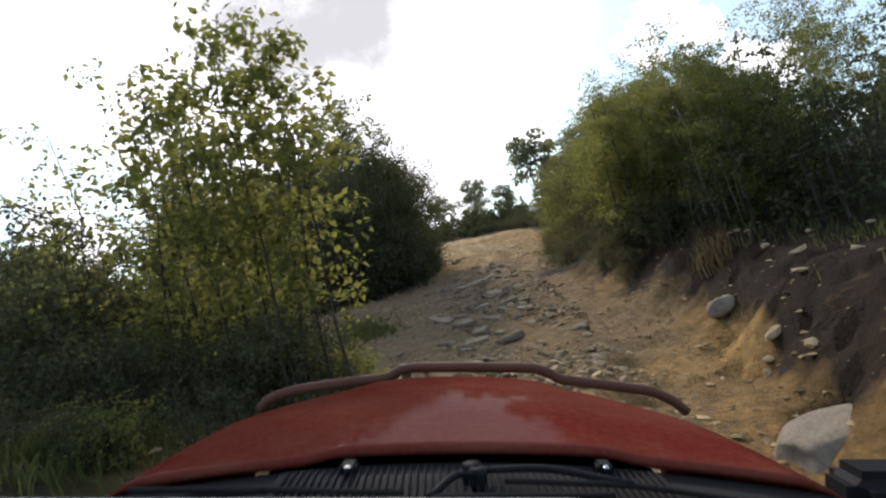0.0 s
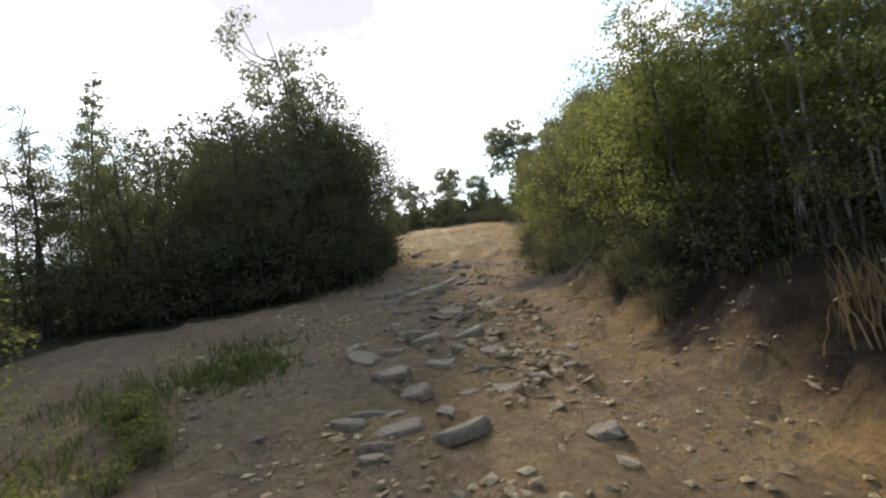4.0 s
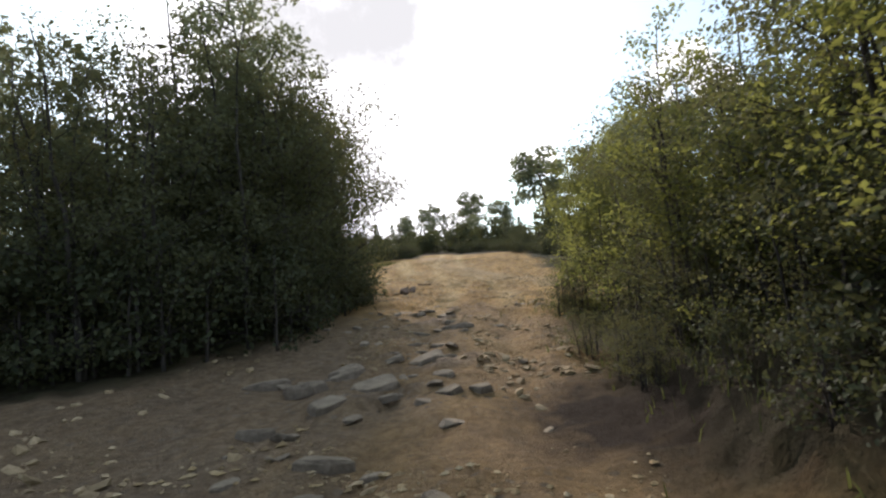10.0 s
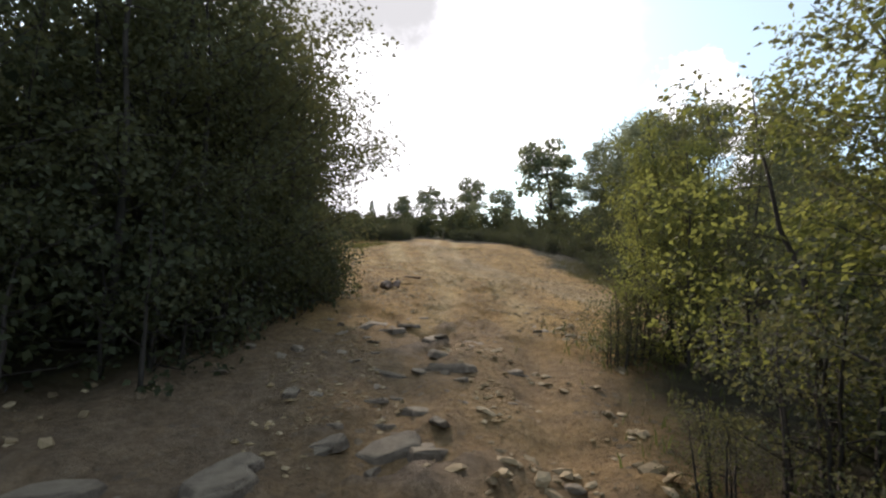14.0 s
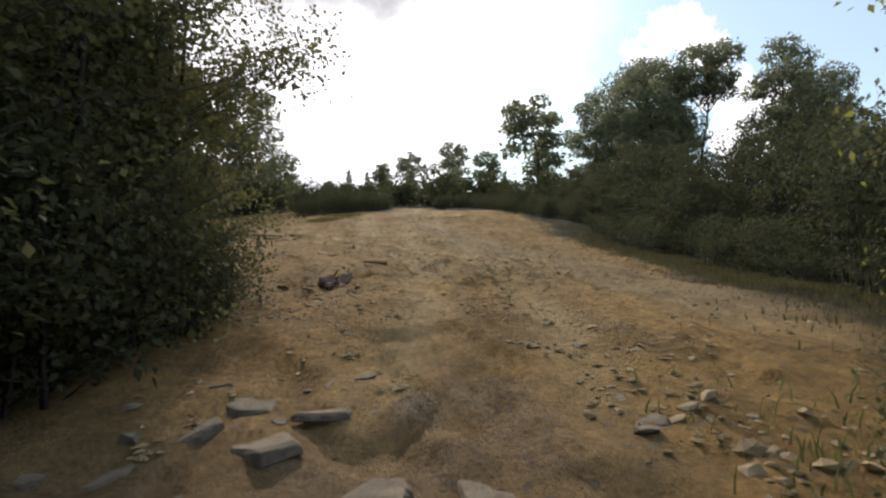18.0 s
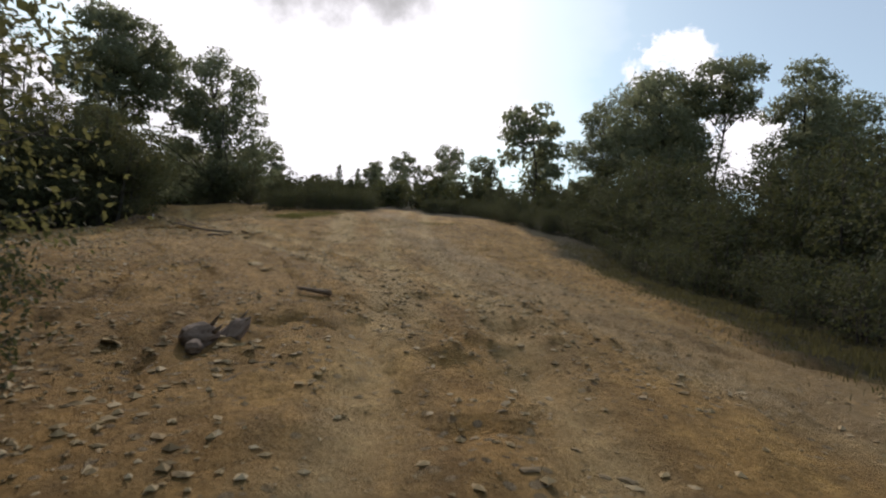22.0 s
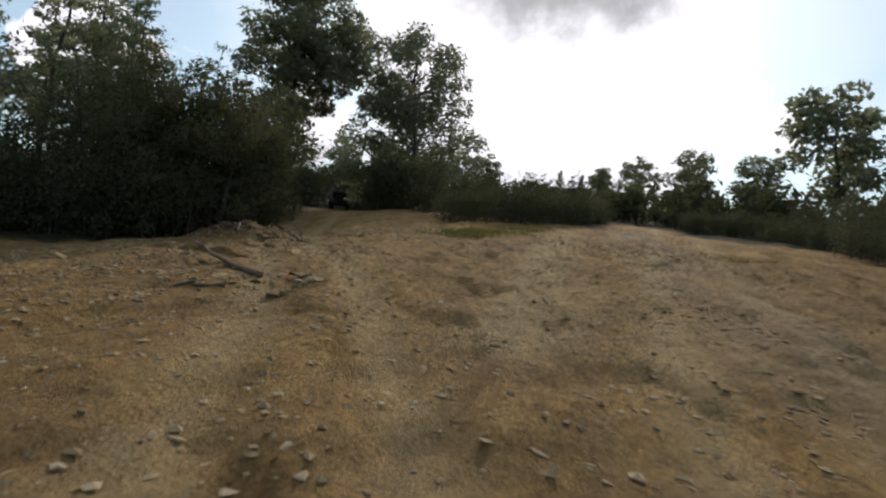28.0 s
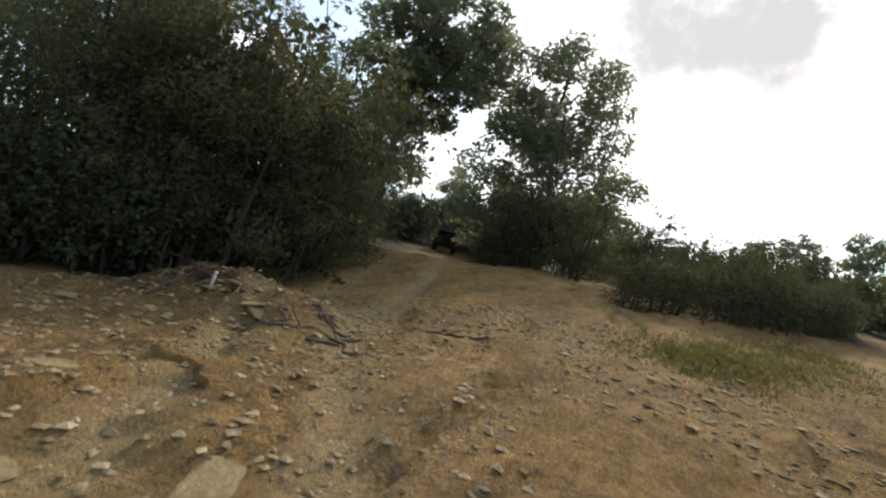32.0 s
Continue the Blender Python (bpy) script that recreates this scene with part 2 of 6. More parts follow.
def stone_material(name, dark, light, worn=(0.26, 0.215, 0.16), powder=(0.47, 0.385, 0.26)):
    m = Nodes(name, rough=0.9, spec=0.2)
    info = m.n.new("ShaderNodeObjectInfo")
    c = m.ramp(m.noise(2.5, 8, 0.65, where=m.co.outputs["Object"]), (0.3, dark), (0.7, light))
    c = m.mix(m.ramp(info.outputs["Random"], (0.0, 0.0), (1.0, 0.55)), c, worn)
    c = m.mix(0.7, c, m.ramp(m.noise(14.0, 8, 0.75), (0.32, 0.45), (0.62, 1.0)), "MULTIPLY")
    up = m.n.new("ShaderNodeSeparateXYZ")
    m.l.new(m.geo.outputs["Normal"], up.inputs[0])
    dust = m.mix(1.0, m.noise(6.0, 6, 0.7), up.outputs[2], "MULTIPLY")
    c = m.mix(m.ramp(dust, (0.22, 0.0), (0.55, 0.7)), c, powder)
    m.bump(m.noise(9.0, 8, 0.75), 1.0, 0.07)
    m.bump(m.noise(40.0, 6, 0.7), 0.8, 0.015)
    return m.color(c)


STONE = stone_material("stone", (0.175, 0.136, 0.098), (0.40, 0.322, 0.235))
PALE_STONE = stone_material("pale_stone", (0.30, 0.255, 0.20), (0.56, 0.49, 0.40))
CRUST = stone_material("earth_crust", (0.20, 0.140, 0.066), (0.46, 0.335, 0.16), (0.30, 0.215, 0.11), (0.56, 0.415, 0.20))


# ---- ground ----
def lattice(ix, iy, seed):
    h = (ix.astype(np.int64) * 374761393 + iy.astype(np.int64) * 668265263 + seed * 1442695041) & 0xFFFFFFFF
    h = ((h ^ (h >> 13)) * 1274126177) & 0xFFFFFFFF
    return ((h ^ (h >> 16)) & 0xFFFF) / 65535.0


def value_noise(x, y, seed=0):
    ix, iy = np.floor(x), np.floor(y)
    fx, fy = x - ix, y - iy
    fx, fy = fx * fx * (3 - 2 * fx), fy * fy * (3 - 2 * fy)
    a, b = lattice(ix, iy, seed), lattice(ix + 1, iy, seed)
    c, d = lattice(ix, iy + 1, seed), lattice(ix + 1, iy + 1, seed)
    return (a + (b - a) * fx) * (1 - fy) + (c + (d - c) * fx) * fy - 0.5


def fbm(x, y, octaves=4, seed=0):
    total = 0.0
    for o in range(octaves):
        total = total + value_noise(x * 2**o, y * 2**o, seed + o) * 0.5**o
    return total


def smooth(v, a, b):
    t = np.clip((v - a) / (b - a), 0, 1)
    return t * t * (3 - 2 * t)


SPINE_Y = (-400, -60, 0, 3, 6.5, 9.5, 13, 17.3, 20, 25, 31, 36, 41, 44, 50, 60, 90, 120, 150, 260, 500, 3000)
SPINE_Z = (-22, -6, 0.0, 0.4, 0.5, 0.92, 1.47, 1.85, 2.3, 2.95, 3.65, 4.15, 4.7, 5.2, 6.0, 7.6, 11.4, 16.0, 21.0, 30, 34, 34)
TRAIL_Y = (-20, 0, 3.4, 6.5, 13, 20, 26, 31.5, 34.5, 38, 41, 44, 50, 60, 77, 95)
TRAIL_X = (0, 0, 0.5, 1.5, 2.0, 2.8, 3.8, 4.0, 3.0, 1.3, -0.4, -2.3, -7.0, -11, -20, -28)


def ground(x, y, relief=True):
    x, y = np.asarray(x, float), np.asarray(y, float)
    z = np.interp(y, SPINE_Y, SPINE_Z)
    c = np.interp(y, TRAIL_Y, TRAIL_X)
    d = x - c
    # the trail leans to the right at its foot, with a berm on the left
    foot = 1 - smooth(y, 3.0, 9.0)
    z = z - 0.24 * np.clip(d, -3.4, 1.3) * foot
    # cut bank on the right, with gullies in its face
    bank = smooth(y, -6.0, 0.0) * (1 - smooth(y, 13.0, 19.0))
    z = z + bank * 0.85 * smooth(d + 0.3 * fbm(x * 0.4, y * 1.1, 3, 5), 1.4, 2.7)
    z = z + bank * 0.06 * np.clip(d - 2.7, 0, 12)
    # the clearing falls off to both sides
    open_ = smooth(y, 20, 30) * (1 - smooth(y, 60, 90))
    z = z - 0.06 * np.clip(x - 4, 0, 10) * open_ * (1 - smooth(y, 36, 50))
    z = z + 0.05 * np.clip(-d - 3, 0, 30) * (1 - open_) * (1 - foot)
    z = z - 0.11 * np.clip(-2.5 - x, 0, 9) * smooth(y, 34, 42) * (1 - smooth(y, 52, 60))
    z = z + 0.06 * np.clip(x - 15, 0, 40) * open_
    z = z - 1.3 * smooth(y, 54, 68) * (1 - smooth(y, 95, 112)) * smooth(-x, 7, 13)
    # fluted face of the cut bank
    flute = np.abs(fbm(y * 1.9 + 0.5 * x, x * 0.5, 3, 15))
    z = z - bank * 0.11 * np.exp(-((flute / 0.07) ** 2)) * smooth(d, 1.1, 1.9) * (1 - smooth(d, 2.7, 3.3))
    # spoil heap by the side track
    z = z + (0.42 + 0.28 * fbm(x * 1.1, y * 1.1, 2, 51) + 0.28 * np.abs(fbm(x * 4, y * 4, 3, 55))) * np.exp(-((np.abs(x + 8.1) / 1.7) ** 3 + (np.abs(y - 49.6) / 0.85) ** 2.5))
    far = np.hypot(x - 2, y - 30)
    z = z + fbm(x * 0.012, y * 0.012, 3, 3) * np.clip((far - 160) * 0.03, 0, 14)
    if relief:
        near = 1 - smooth(far, 45, 80)
        z = z + near * (0.11 * fbm(x * 0.55, y * 0.55, 3, 11) + 0.075 * fbm(x * 2.1, y * 1.6, 4, 21) + 0.05 * np.abs(fbm(x * 3.7, y * 3.1, 3, 41)))
        # washed rills and clods over the open dirt
        openness = smooth(y, 17, 24)
        rill = np.abs(fbm(x * 0.75 + 0.25 * y, y * 0.22 - 0.1 * x, 3, 81))
        z = z - near * openness * 0.10 * np.exp(-((rill / 0.045) ** 2))
        clod = fbm(x * 3.1, y * 3.1, 2, 91)
        z = z + near * 0.16 * np.clip(clod - 0.12, 0, 1) * smooth(fbm(x * 0.4, y * 0.4, 2, 95), -0.12, 0.15)
        h, show = plates(x, y)
        z = z + near * show * (0.13 * h - 0.05)
        # wheel ruts along the trail
        w = 1 - smooth(np.abs(d), 2.0, 3.2)
        z = z - near * w * 0.07 * (np.exp(-((np.abs(d) - 0.75) / 0.28) ** 2))
    return z


def plates(x, y):
    """Heights, 0 to 1, of the broken rock plates under the trail, and how far they show."""
    wx = x + 0.4 * fbm(x * 1.3, y * 1.3, 3, 131)
    wy = y + 0.4 * fbm(x * 1.3 + 9, y * 1.3, 3, 135)
    v = np.floor(wy * 2.3)
    h = lattice(np.floor(wx * 1.35 + 0.5 * (v % 2)), v, 137)
    d = x - np.interp(y, TRAIL_Y, TRAIL_X)
    show = smooth(y, 8.0, 9.2) * (1 - smooth(y, 13.2, 14.2)) + smooth(y, 15.2, 16.0) * (1 - smooth(y, 18.4, 19.2)) + smooth(y, 19.8, 20.6) * (1 - smooth(y, 22.8, 23.8))
    show = show * np.exp(-(np.abs((d + 0.7) / 1.25) ** 4)) * smooth(fbm(x * 0.9, y * 0.9, 3, 141), -0.25, 0.0)
    return h, show


RIGHT_Y = (-20, 0, 4, 9, 13, 20, 23, 26, 30, 34, 42, 48, 60, 64)
RIGHT_X = (1.8, 3.1, 3.6, 4.1, 3.6, 4.5, 7.3, 8.5, 8.7, 9.4, 10.0, 10.9, 12, 6)
LEFT_Y = (-20, 0, 6, 9, 15, 17, 20, 28, 30, 33, 46, 48.5, 50.5, 56, 64)
LEFT_X = (-1.6, -1.8, -2.5, -6, -6, -2, -0.8, -0.3, -4, -9, -14, -12.5, -10.5, -11, -13)


def dirt_amount(x, y):
    """1 on bare trail and clearing, 0 under the trees."""
    w = 0.9 * fbm(x * 0.35, y * 0.35, 3, 31)
    area = smooth(np.interp(y, RIGHT_Y, RIGHT_X) - x + w, -0.5, 0.5) * smooth(x - np.interp(y, LEFT_Y, LEFT_X) + w, -0.5, 0.5) * (1 - smooth(y, 60, 64))
    side = np.exp(-(((x - np.interp(y, TRAIL_Y, TRAIL_X)) / 1.7) ** 4)) * smooth(y, 48, 54) * (1 - smooth(y, 80, 84))
    ahead = np.exp(-(((x - 4.0 - 0.03 * (y - 60)) / 1.8) ** 4)) * smooth(y, 56, 62) * (1 - smooth(y, 70, 76))
    return np.clip(np.maximum(np.maximum(area, side), ahead), 0, 1)


def mesh_from(name, verts, faces, mats=(), smooth_faces=True):
    me = bpy.data.meshes.new(name)
    me.from_pydata(verts, [], faces)
    for m in mats:
        me.materials.append(m)
    me.polygons.foreach_set("use_smooth", [smooth_faces] * len(me.polygons))
    me.update()
    return me


def spread(lo, hi, dense_lo, dense_hi, step):
    inner = np.arange(dense_lo, dense_hi + step / 2, step)
    out, d, v = [], step, dense_hi
    while v < hi:
        d *= 1.16
        v += d
        out.append(v)
    back, d, v = [], step, dense_lo
    while v > lo:
        d *= 1.16
        v -= d
        back.append(v)
    return np.array(back[::-1] + list(inner) + out)


gx, gy = spread(-2500, 2500, -10.5, 11, 0.10), spread(-2500, 3000, -1, 56, 0.11)
GX, GY = np.meshgrid(gx, gy)
GZ = ground(GX, GY)
nx, ny = len(gx), len(gy)
idx = np.arange(nx * ny).reshape(ny, nx)
quads = np.stack([idx[:-1, :-1], idx[:-1, 1:], idx[1:, 1:], idx[1:, :-1]], -1).reshape(-1, 4)
me = bpy.data.meshes.new("ground")
me.vertices.add(nx * ny)
me.vertices.foreach_set("co", np.stack([GX, GY, GZ], -1).ravel())
me.loops.add(quads.size)
me.loops.foreach_set("vertex_index", quads.ravel())
me.polygons.add(len(quads))
me.polygons.foreach_set("loop_start", np.arange(0, quads.size, 4))
me.polygons.foreach_set("use_smooth", np.ones(len(quads), bool))
me.update(calc_edges=True)
bare = me.attributes.new("bare", "FLOAT", "POINT")
bare.data.foreach_set("value", dirt_amount(GX, GY).ravel())


def ground_material():
    m = DIRT.copy()
    m.name = "ground_dirt"
    nt = m.node_tree
    b = nt.nodes["Principled BSDF"]
    src = b.inputs["Base Color"].links[0].from_socket
    at = nt.nodes.new("ShaderNodeAttribute")
    at.attribute_name = "bare"
    geo = nt.nodes.new("ShaderNodeNewGeometry")
    ns = nt.nodes.new("ShaderNodeTexNoise")
    ns.inputs["Scale"].default_value, ns.inputs["Detail"].default_value = 3.0, 8
    nt.links.new(geo.outputs["Position"], ns.inputs["Vector"])
    r = nt.nodes.new("ShaderNodeValToRGB")
    for e, (p, c) in zip(r.color_ramp.elements, ((0.35, (0.045, 0.036, 0.02, 1)), (0.65, (0.07, 0.066, 0.032, 1)))):
        e.position, e.color = p, c
    nt.links.new(ns.outputs[0], r.inputs[0])
    mx = nt.nodes.new("ShaderNodeMix")
    mx.data_type = "RGBA"
    nt.links.new(at.outputs["Fac"], mx.inputs["Factor"])
    nt.links.new(r.outputs[0], mx.inputs["A"])
    track = nt.nodes.new("ShaderNodeAttribute")
    track.attribute_name = "worn"
    fine = nt.nodes.new("ShaderNodeTexNoise")
    fine.inputs["Scale"].default_value, fine.inputs["Detail"].default_value, fine.inputs["Roughness"].default_value = 7.0, 8, 0.7
    nt.links.new(geo.outputs["Position"], fine.inputs["Vector"])
    patchy = nt.nodes.new("ShaderNodeMath")
    patchy.operation, patchy.use_clamp = "MULTIPLY", True
    nt.links.new(track.outputs["Fac"], patchy.inputs[0])
    nt.links.new(fine.outputs[0], patchy.inputs[1])
    pale = nt.nodes.new("ShaderNodeMix")
    pale.data_type = "RGBA"
    nt.links.new(patchy.outputs[0], pale.inputs["Factor"])
    nt.links.new(src, pale.inputs["A"])
    pale.inputs["B"].default_value = (0.63, 0.47, 0.232, 1)
    rock = nt.nodes.new("ShaderNodeAttribute")
    rock.attribute_name = "stony"
    grit = nt.nodes.new("ShaderNodeValToRGB")
    for e, (p, c) in zip(grit.color_ramp.elements, ((0.35, (0.165, 0.126, 0.088, 1)), (0.65, (0.36, 0.28, 0.195, 1)))):
        e.position, e.color = p, c
    nt.links.new(fine.outputs[0], grit.inputs[0])
    grey = nt.nodes.new("ShaderNodeMix")
    grey.data_type = "RGBA"
    nt.links.new(rock.outputs["Fac"], grey.inputs["Factor"])
    nt.links.new(pale.outputs["Result"], grey.inputs["A"])
    nt.links.new(grit.outputs[0], grey.inputs["B"])
    nt.links.new(grey.outputs["Result"], mx.inputs["B"])
    dark = nt.nodes.new("ShaderNodeAttribute")
    dark.attribute_name = "humus_shade"
    broken = nt.nodes.new("ShaderNodeMath")
    broken.operation, broken.use_clamp = "MULTIPLY", True
    nt.links.new(dark.outputs["Fac"], broken.inputs[0])
    nt.links.new(ns.outputs[0], broken.inputs[1])
    broken2 = nt.nodes.new("ShaderNodeMath")
    broken2.operation, broken2.use_clamp = "MULTIPLY", True
    nt.links.new(broken.outputs[0], broken2.inputs[0])
    broken2.inputs[1].default_value = 2.6
    mx2 = nt.nodes.new("ShaderNodeMix")
    mx2.data_type = "RGBA"
    nt.links.new(broken2.outputs[0], mx2.inputs["Factor"])
    nt.links.new(mx.outputs["Result"], mx2.inputs["A"])
    mx2.inputs["B"].default_value = (0.042, 0.029, 0.018, 1)
    nt.links.new(mx2.outputs["Result"], b.inputs["Base Color"])
    return m


humus_shade = me.attributes.new("humus_shade", "FLOAT", "POINT")
GD = GX - np.interp(GY, TRAIL_Y, TRAIL_X)
# dark humus of the bank, its margin widened to paint in shade on the dirt
edge = np.interp(GY, (0, 6, 8, 10, 13), (1.65, 1.75, 1.6, 1.3, 1.3))
soil_shade = smooth(GD - edge + 0.7 * fbm(GX * 1.1, GY * 1.1, 4, 71), 0.0, 0.5) * (1 - smooth(GD, 3.6, 4.4)) * smooth(GY, -3, 1) * (1 - smooth(GY, 10.5, 12.5))
soil_shade = soil_shade + np.exp(-(((GX - 3.5) / 0.8) ** 2 + ((GY - 14.8) / 1.2) ** 2)) + 0.6 * np.exp(-(((GX + 8.2) / 1.8) ** 2 + ((GY - 49.3) / 0.8) ** 2))
humus_shade.data.foreach_set("value", np.clip(soil_shade, 0, 1).ravel())
PLATE_H, PLATE_SHOW = plates(GX, GY)
stony = me.attributes.new("stony", "FLOAT", "POINT")
grey = np.maximum(smooth(0.6 - GD + 1.6 * fbm(GX * 0.7, GY * 0.7, 4, 101), 0.0, 2.2), 0.6 * smooth(2.0 - GD + 1.2 * fbm(GX * 0.9, GY * 0.9, 4, 103), 0.0, 1.2)) * (1 - smooth(GY, 19.5, 24.5)) * smooth(GY, 3, 7)
packed = np.exp(-(np.abs((GX - np.interp(GY, (25, 30, 31.4, 35, 43, 58), (8.0, 7.0, 6.4, 5.8, 4.9, 3.6))) / 1.25) ** 3)) * smooth(GY, 23, 27) * (1 - smooth(GY, 58, 64)) * (0.75 + 0.8 * fbm(GX * 1.2, GY * 0.5, 3, 107))
stony.data.foreach_set("value", np.clip(np.maximum(np.maximum(0.72 * grey, 0.34 * packed), PLATE_SHOW * (0.35 + 0.6 * PLATE_H)), 0, 1).ravel())
worn = me.attributes.new("worn", "FLOAT", "POINT")
lines = np.exp(-(((np.abs(GD) - 0.78) / 0.34) ** 2)) * smooth(GY, 20, 25) * (1 - smooth(GY, 56, 60))
onward = GX - 4.6 - 0.02 * (GY - 40) - 0.6 * np.sin(GY * 0.11)
lines = np.maximum(lines, np.exp(-(((np.abs(onward) - 0.8) / 0.36) ** 2)) * smooth(GY, 27, 32) * (1 - smooth(GY, 70, 75)))
older = GX - 6.6 + 0.12 * (GY - 30) + 0.5 * np.sin(GY * 0.17)
lines = np.maximum(lines, 0.7 * np.exp(-(((np.abs(older) - 0.8) / 0.3) ** 2)) * smooth(GY, 21, 26) * (1 - smooth(GY, 50, 58)))
bend = GX - np.interp(GY, (42, 45.5, 48.7, 56), (1.55, 1.45, 1.12, 0.75))
lines = np.maximum(lines, 1.8 * np.exp(-((bend / 0.5) ** 2)) * smooth(GY, 40, 42) * (1 - smooth(GY, 56, 59)))
worn.data.foreach_set("value", np.clip(np.maximum(lines, 0.7 * packed) + 0.35 * fbm(GX * 1.3, GY * 0.5, 3, 77) * (lines > 0.05), 0, 1).ravel())
me.materials.append(ground_material())
tagged(new("ground", me), "rutted yellow dirt and gravel hillside with dark forest floor", "ground", kind="structure")


# ---- trees ----
def tube(points, radii, sides=7):
    """Vertices and faces of a tapered tube along the points."""
    verts, faces = [], []
    up = Vector((0.3, 0.2, 1)).normalized()
    for i, (p, r) in enumerate(zip(points, radii)):
        a = Vector(points[max(i - 1, 0)])
        b = Vector(points[min(i + 1, len(points) - 1)])
        t = (b - a).normalized()
        s = t.cross(up if abs(t.dot(up)) < 0.95 else Vector((1, 0, 0))).normalized()
        u = s.cross(t)
        for k in range(sides):
            w = 2 * math.pi * k / sides
            verts.append(Vector(p) + r * (math.cos(w) * s + math.sin(w) * u))
        if i:
            o = (i - 1) * sides
            faces += [(o + k, o + (k + 1) % sides, o + sides + (k + 1) % sides, o + sides + k) for k in range(sides)]
    n = len(verts)
    faces.append(tuple(range(n - sides, n)))
    faces.append(tuple(range(sides - 1, -1, -1)))
    return verts, faces


def stems_mesh(name, lines, mat, sides=5):
    verts, faces = [], []
    for pts, rad in lines:
        v, f = tube(pts, rad, sides)
        o = len(verts)
        verts += v
        faces += [tuple(i + o for i in q) for q in f]
    return mesh_from(name, [tuple(v) for v in verts], faces, [mat])


def leaves_mesh(name, centres, size, mat, rng, droop=0.4, slim=0.62):
    """One folded leaf at each centre: two triangles along a midrib."""
    n = len(centres)
    out = centres * [1, 1, 0]
    out /= np.linalg.norm(out, axis=1)[:, None] + 0.3
    nrm = 0.75 * out + [0, 0, 0.7] + 0.75 * rng.normal(size=(n, 3))
    nrm /= np.linalg.norm(nrm, axis=1)[:, None] + 1e-9
    d = rng.normal(size=(n, 3)) + 0.5 * out
    d[:, 2] -= droop * 1.6
    d -= nrm * (d * nrm).sum(1)[:, None]
    d /= np.linalg.norm(d, axis=1)[:, None] + 1e-9
    s = np.cross(d, nrm)
    L = size * rng.uniform(0.65, 1.3, (n, 1))
    W = L * slim * 0.5
    base, tip = centres, centres + d * L
    mid = centres + d * L * 0.42
    fold = nrm * L * 0.12
    v = np.stack([base, mid + s * W + fold, tip, mid - s * W + fold], 1).reshape(-1, 3)
    k = 4 * np.arange(n)[:, None]
    f = np.concatenate([k + [0, 1, 2], k + [0, 2, 3]], 1).reshape(-1, 3)
    me = bpy.data.meshes.new(name)
    me.vertices.add(4 * n)
    me.vertices.foreach_set("co", v.ravel())
    me.loops.add(f.size)
    me.loops.foreach_set("vertex_index", f.ravel())
    me.polygons.add(len(f))
    me.polygons.foreach_set("loop_start", np.arange(0, f.size, 3))
    me.update(calc_edges=True)
    me.materials.append(mat)
    return me


def grow(rng, height, spreadw, stems, limbs, lean=0.15, start=0.15, crown="oval", rad=0.05, twig_steps=5):
    """Stem and limb lines, and the twig points from which leaves hang."""
    lines, twigs = [], []
    for s in range(stems):
        a = rng.uniform(0, 2 * math.pi)
        off = 0.12 * spreadw * math.sqrt(s) if stems > 1 else 0
        base = np.array([math.cos(a) * off, math.sin(a) * off, -0.25])
        h = height * (rng.uniform(0.7, 1.0) if s else 1.0)
        tilt = np.array([math.cos(a), math.sin(a), 0]) * (lean * h * (0.6 if stems > 1 else 0.35))
        n = 8
        wob = rng.normal(size=(n + 1, 3)) * 0.015 * h
        pts = [base + np.array([0, 0, (h + 0.25) * i / n]) + tilt * (i / n) ** 1.5 + wob[i] * (i > 0) * (i / n) * [1, 1, 0] for i in range(n + 1)]
        r0 = rad * (h / height)
        lines.append((pts, [r0 * (1 - 0.9 * i / n) + 0.004 for i in range(n + 1)]))
        for b in range(limbs):
            t = start + (0.98 - start) * (b + rng.uniform(0, 1)) / limbs
            i = min(int(t * n), n - 1)
            p = pts[i] + (pts[i + 1] - pts[i]) * (t * n - i)
            az = b * 2.4 + rng.uniform(-0.5, 0.5)
            q = (t - start) / (1 - start)
            if crown == "oval":
                reach = math.sin(math.pi * min(max(0.12 + 0.86 * q, 0), 1)) ** 0.6
            elif crown == "cone":
                reach = 1.05 - 0.9 * q
            else:
                reach = (0.55 + 0.6 * q) * (1 - max(0, q - 0.75) * 2.6)
            reach *= spreadw * 0.5 * rng.uniform(0.7, 1.12)
            rise = reach * rng.uniform(0.15, 0.8)
            if crown == "cone":
                rise = reach * rng.uniform(0.0, 0.4)
            end = p + [math.cos(az) * reach, math.sin(az) * reach, rise]
            midp = (p + end) / 2 + [0, 0, -0.06 * reach] + rng.normal(size=3) * 0.05 * reach
            rr = max(r0 * 0.45 * (1 - t), 0.006)
            lines.append(([p, midp, end], [rr, rr * 0.6, 0.003]))
            for k in range(twig_steps):
                u = 0.3 + 0.75 * (k + rng.uniform(0, 1)) / twig_steps
                c = p + (midp - p) * min(u * 2, 1) + (end - midp) * max(u * 2 - 1, 0)
                twigs.append((*c, 0.16 * reach + 0.14))
        twigs.append((*pts[-1], 0.22))
        twigs.append((*pts[-2], 0.3))
    return lines, np.array(twigs)


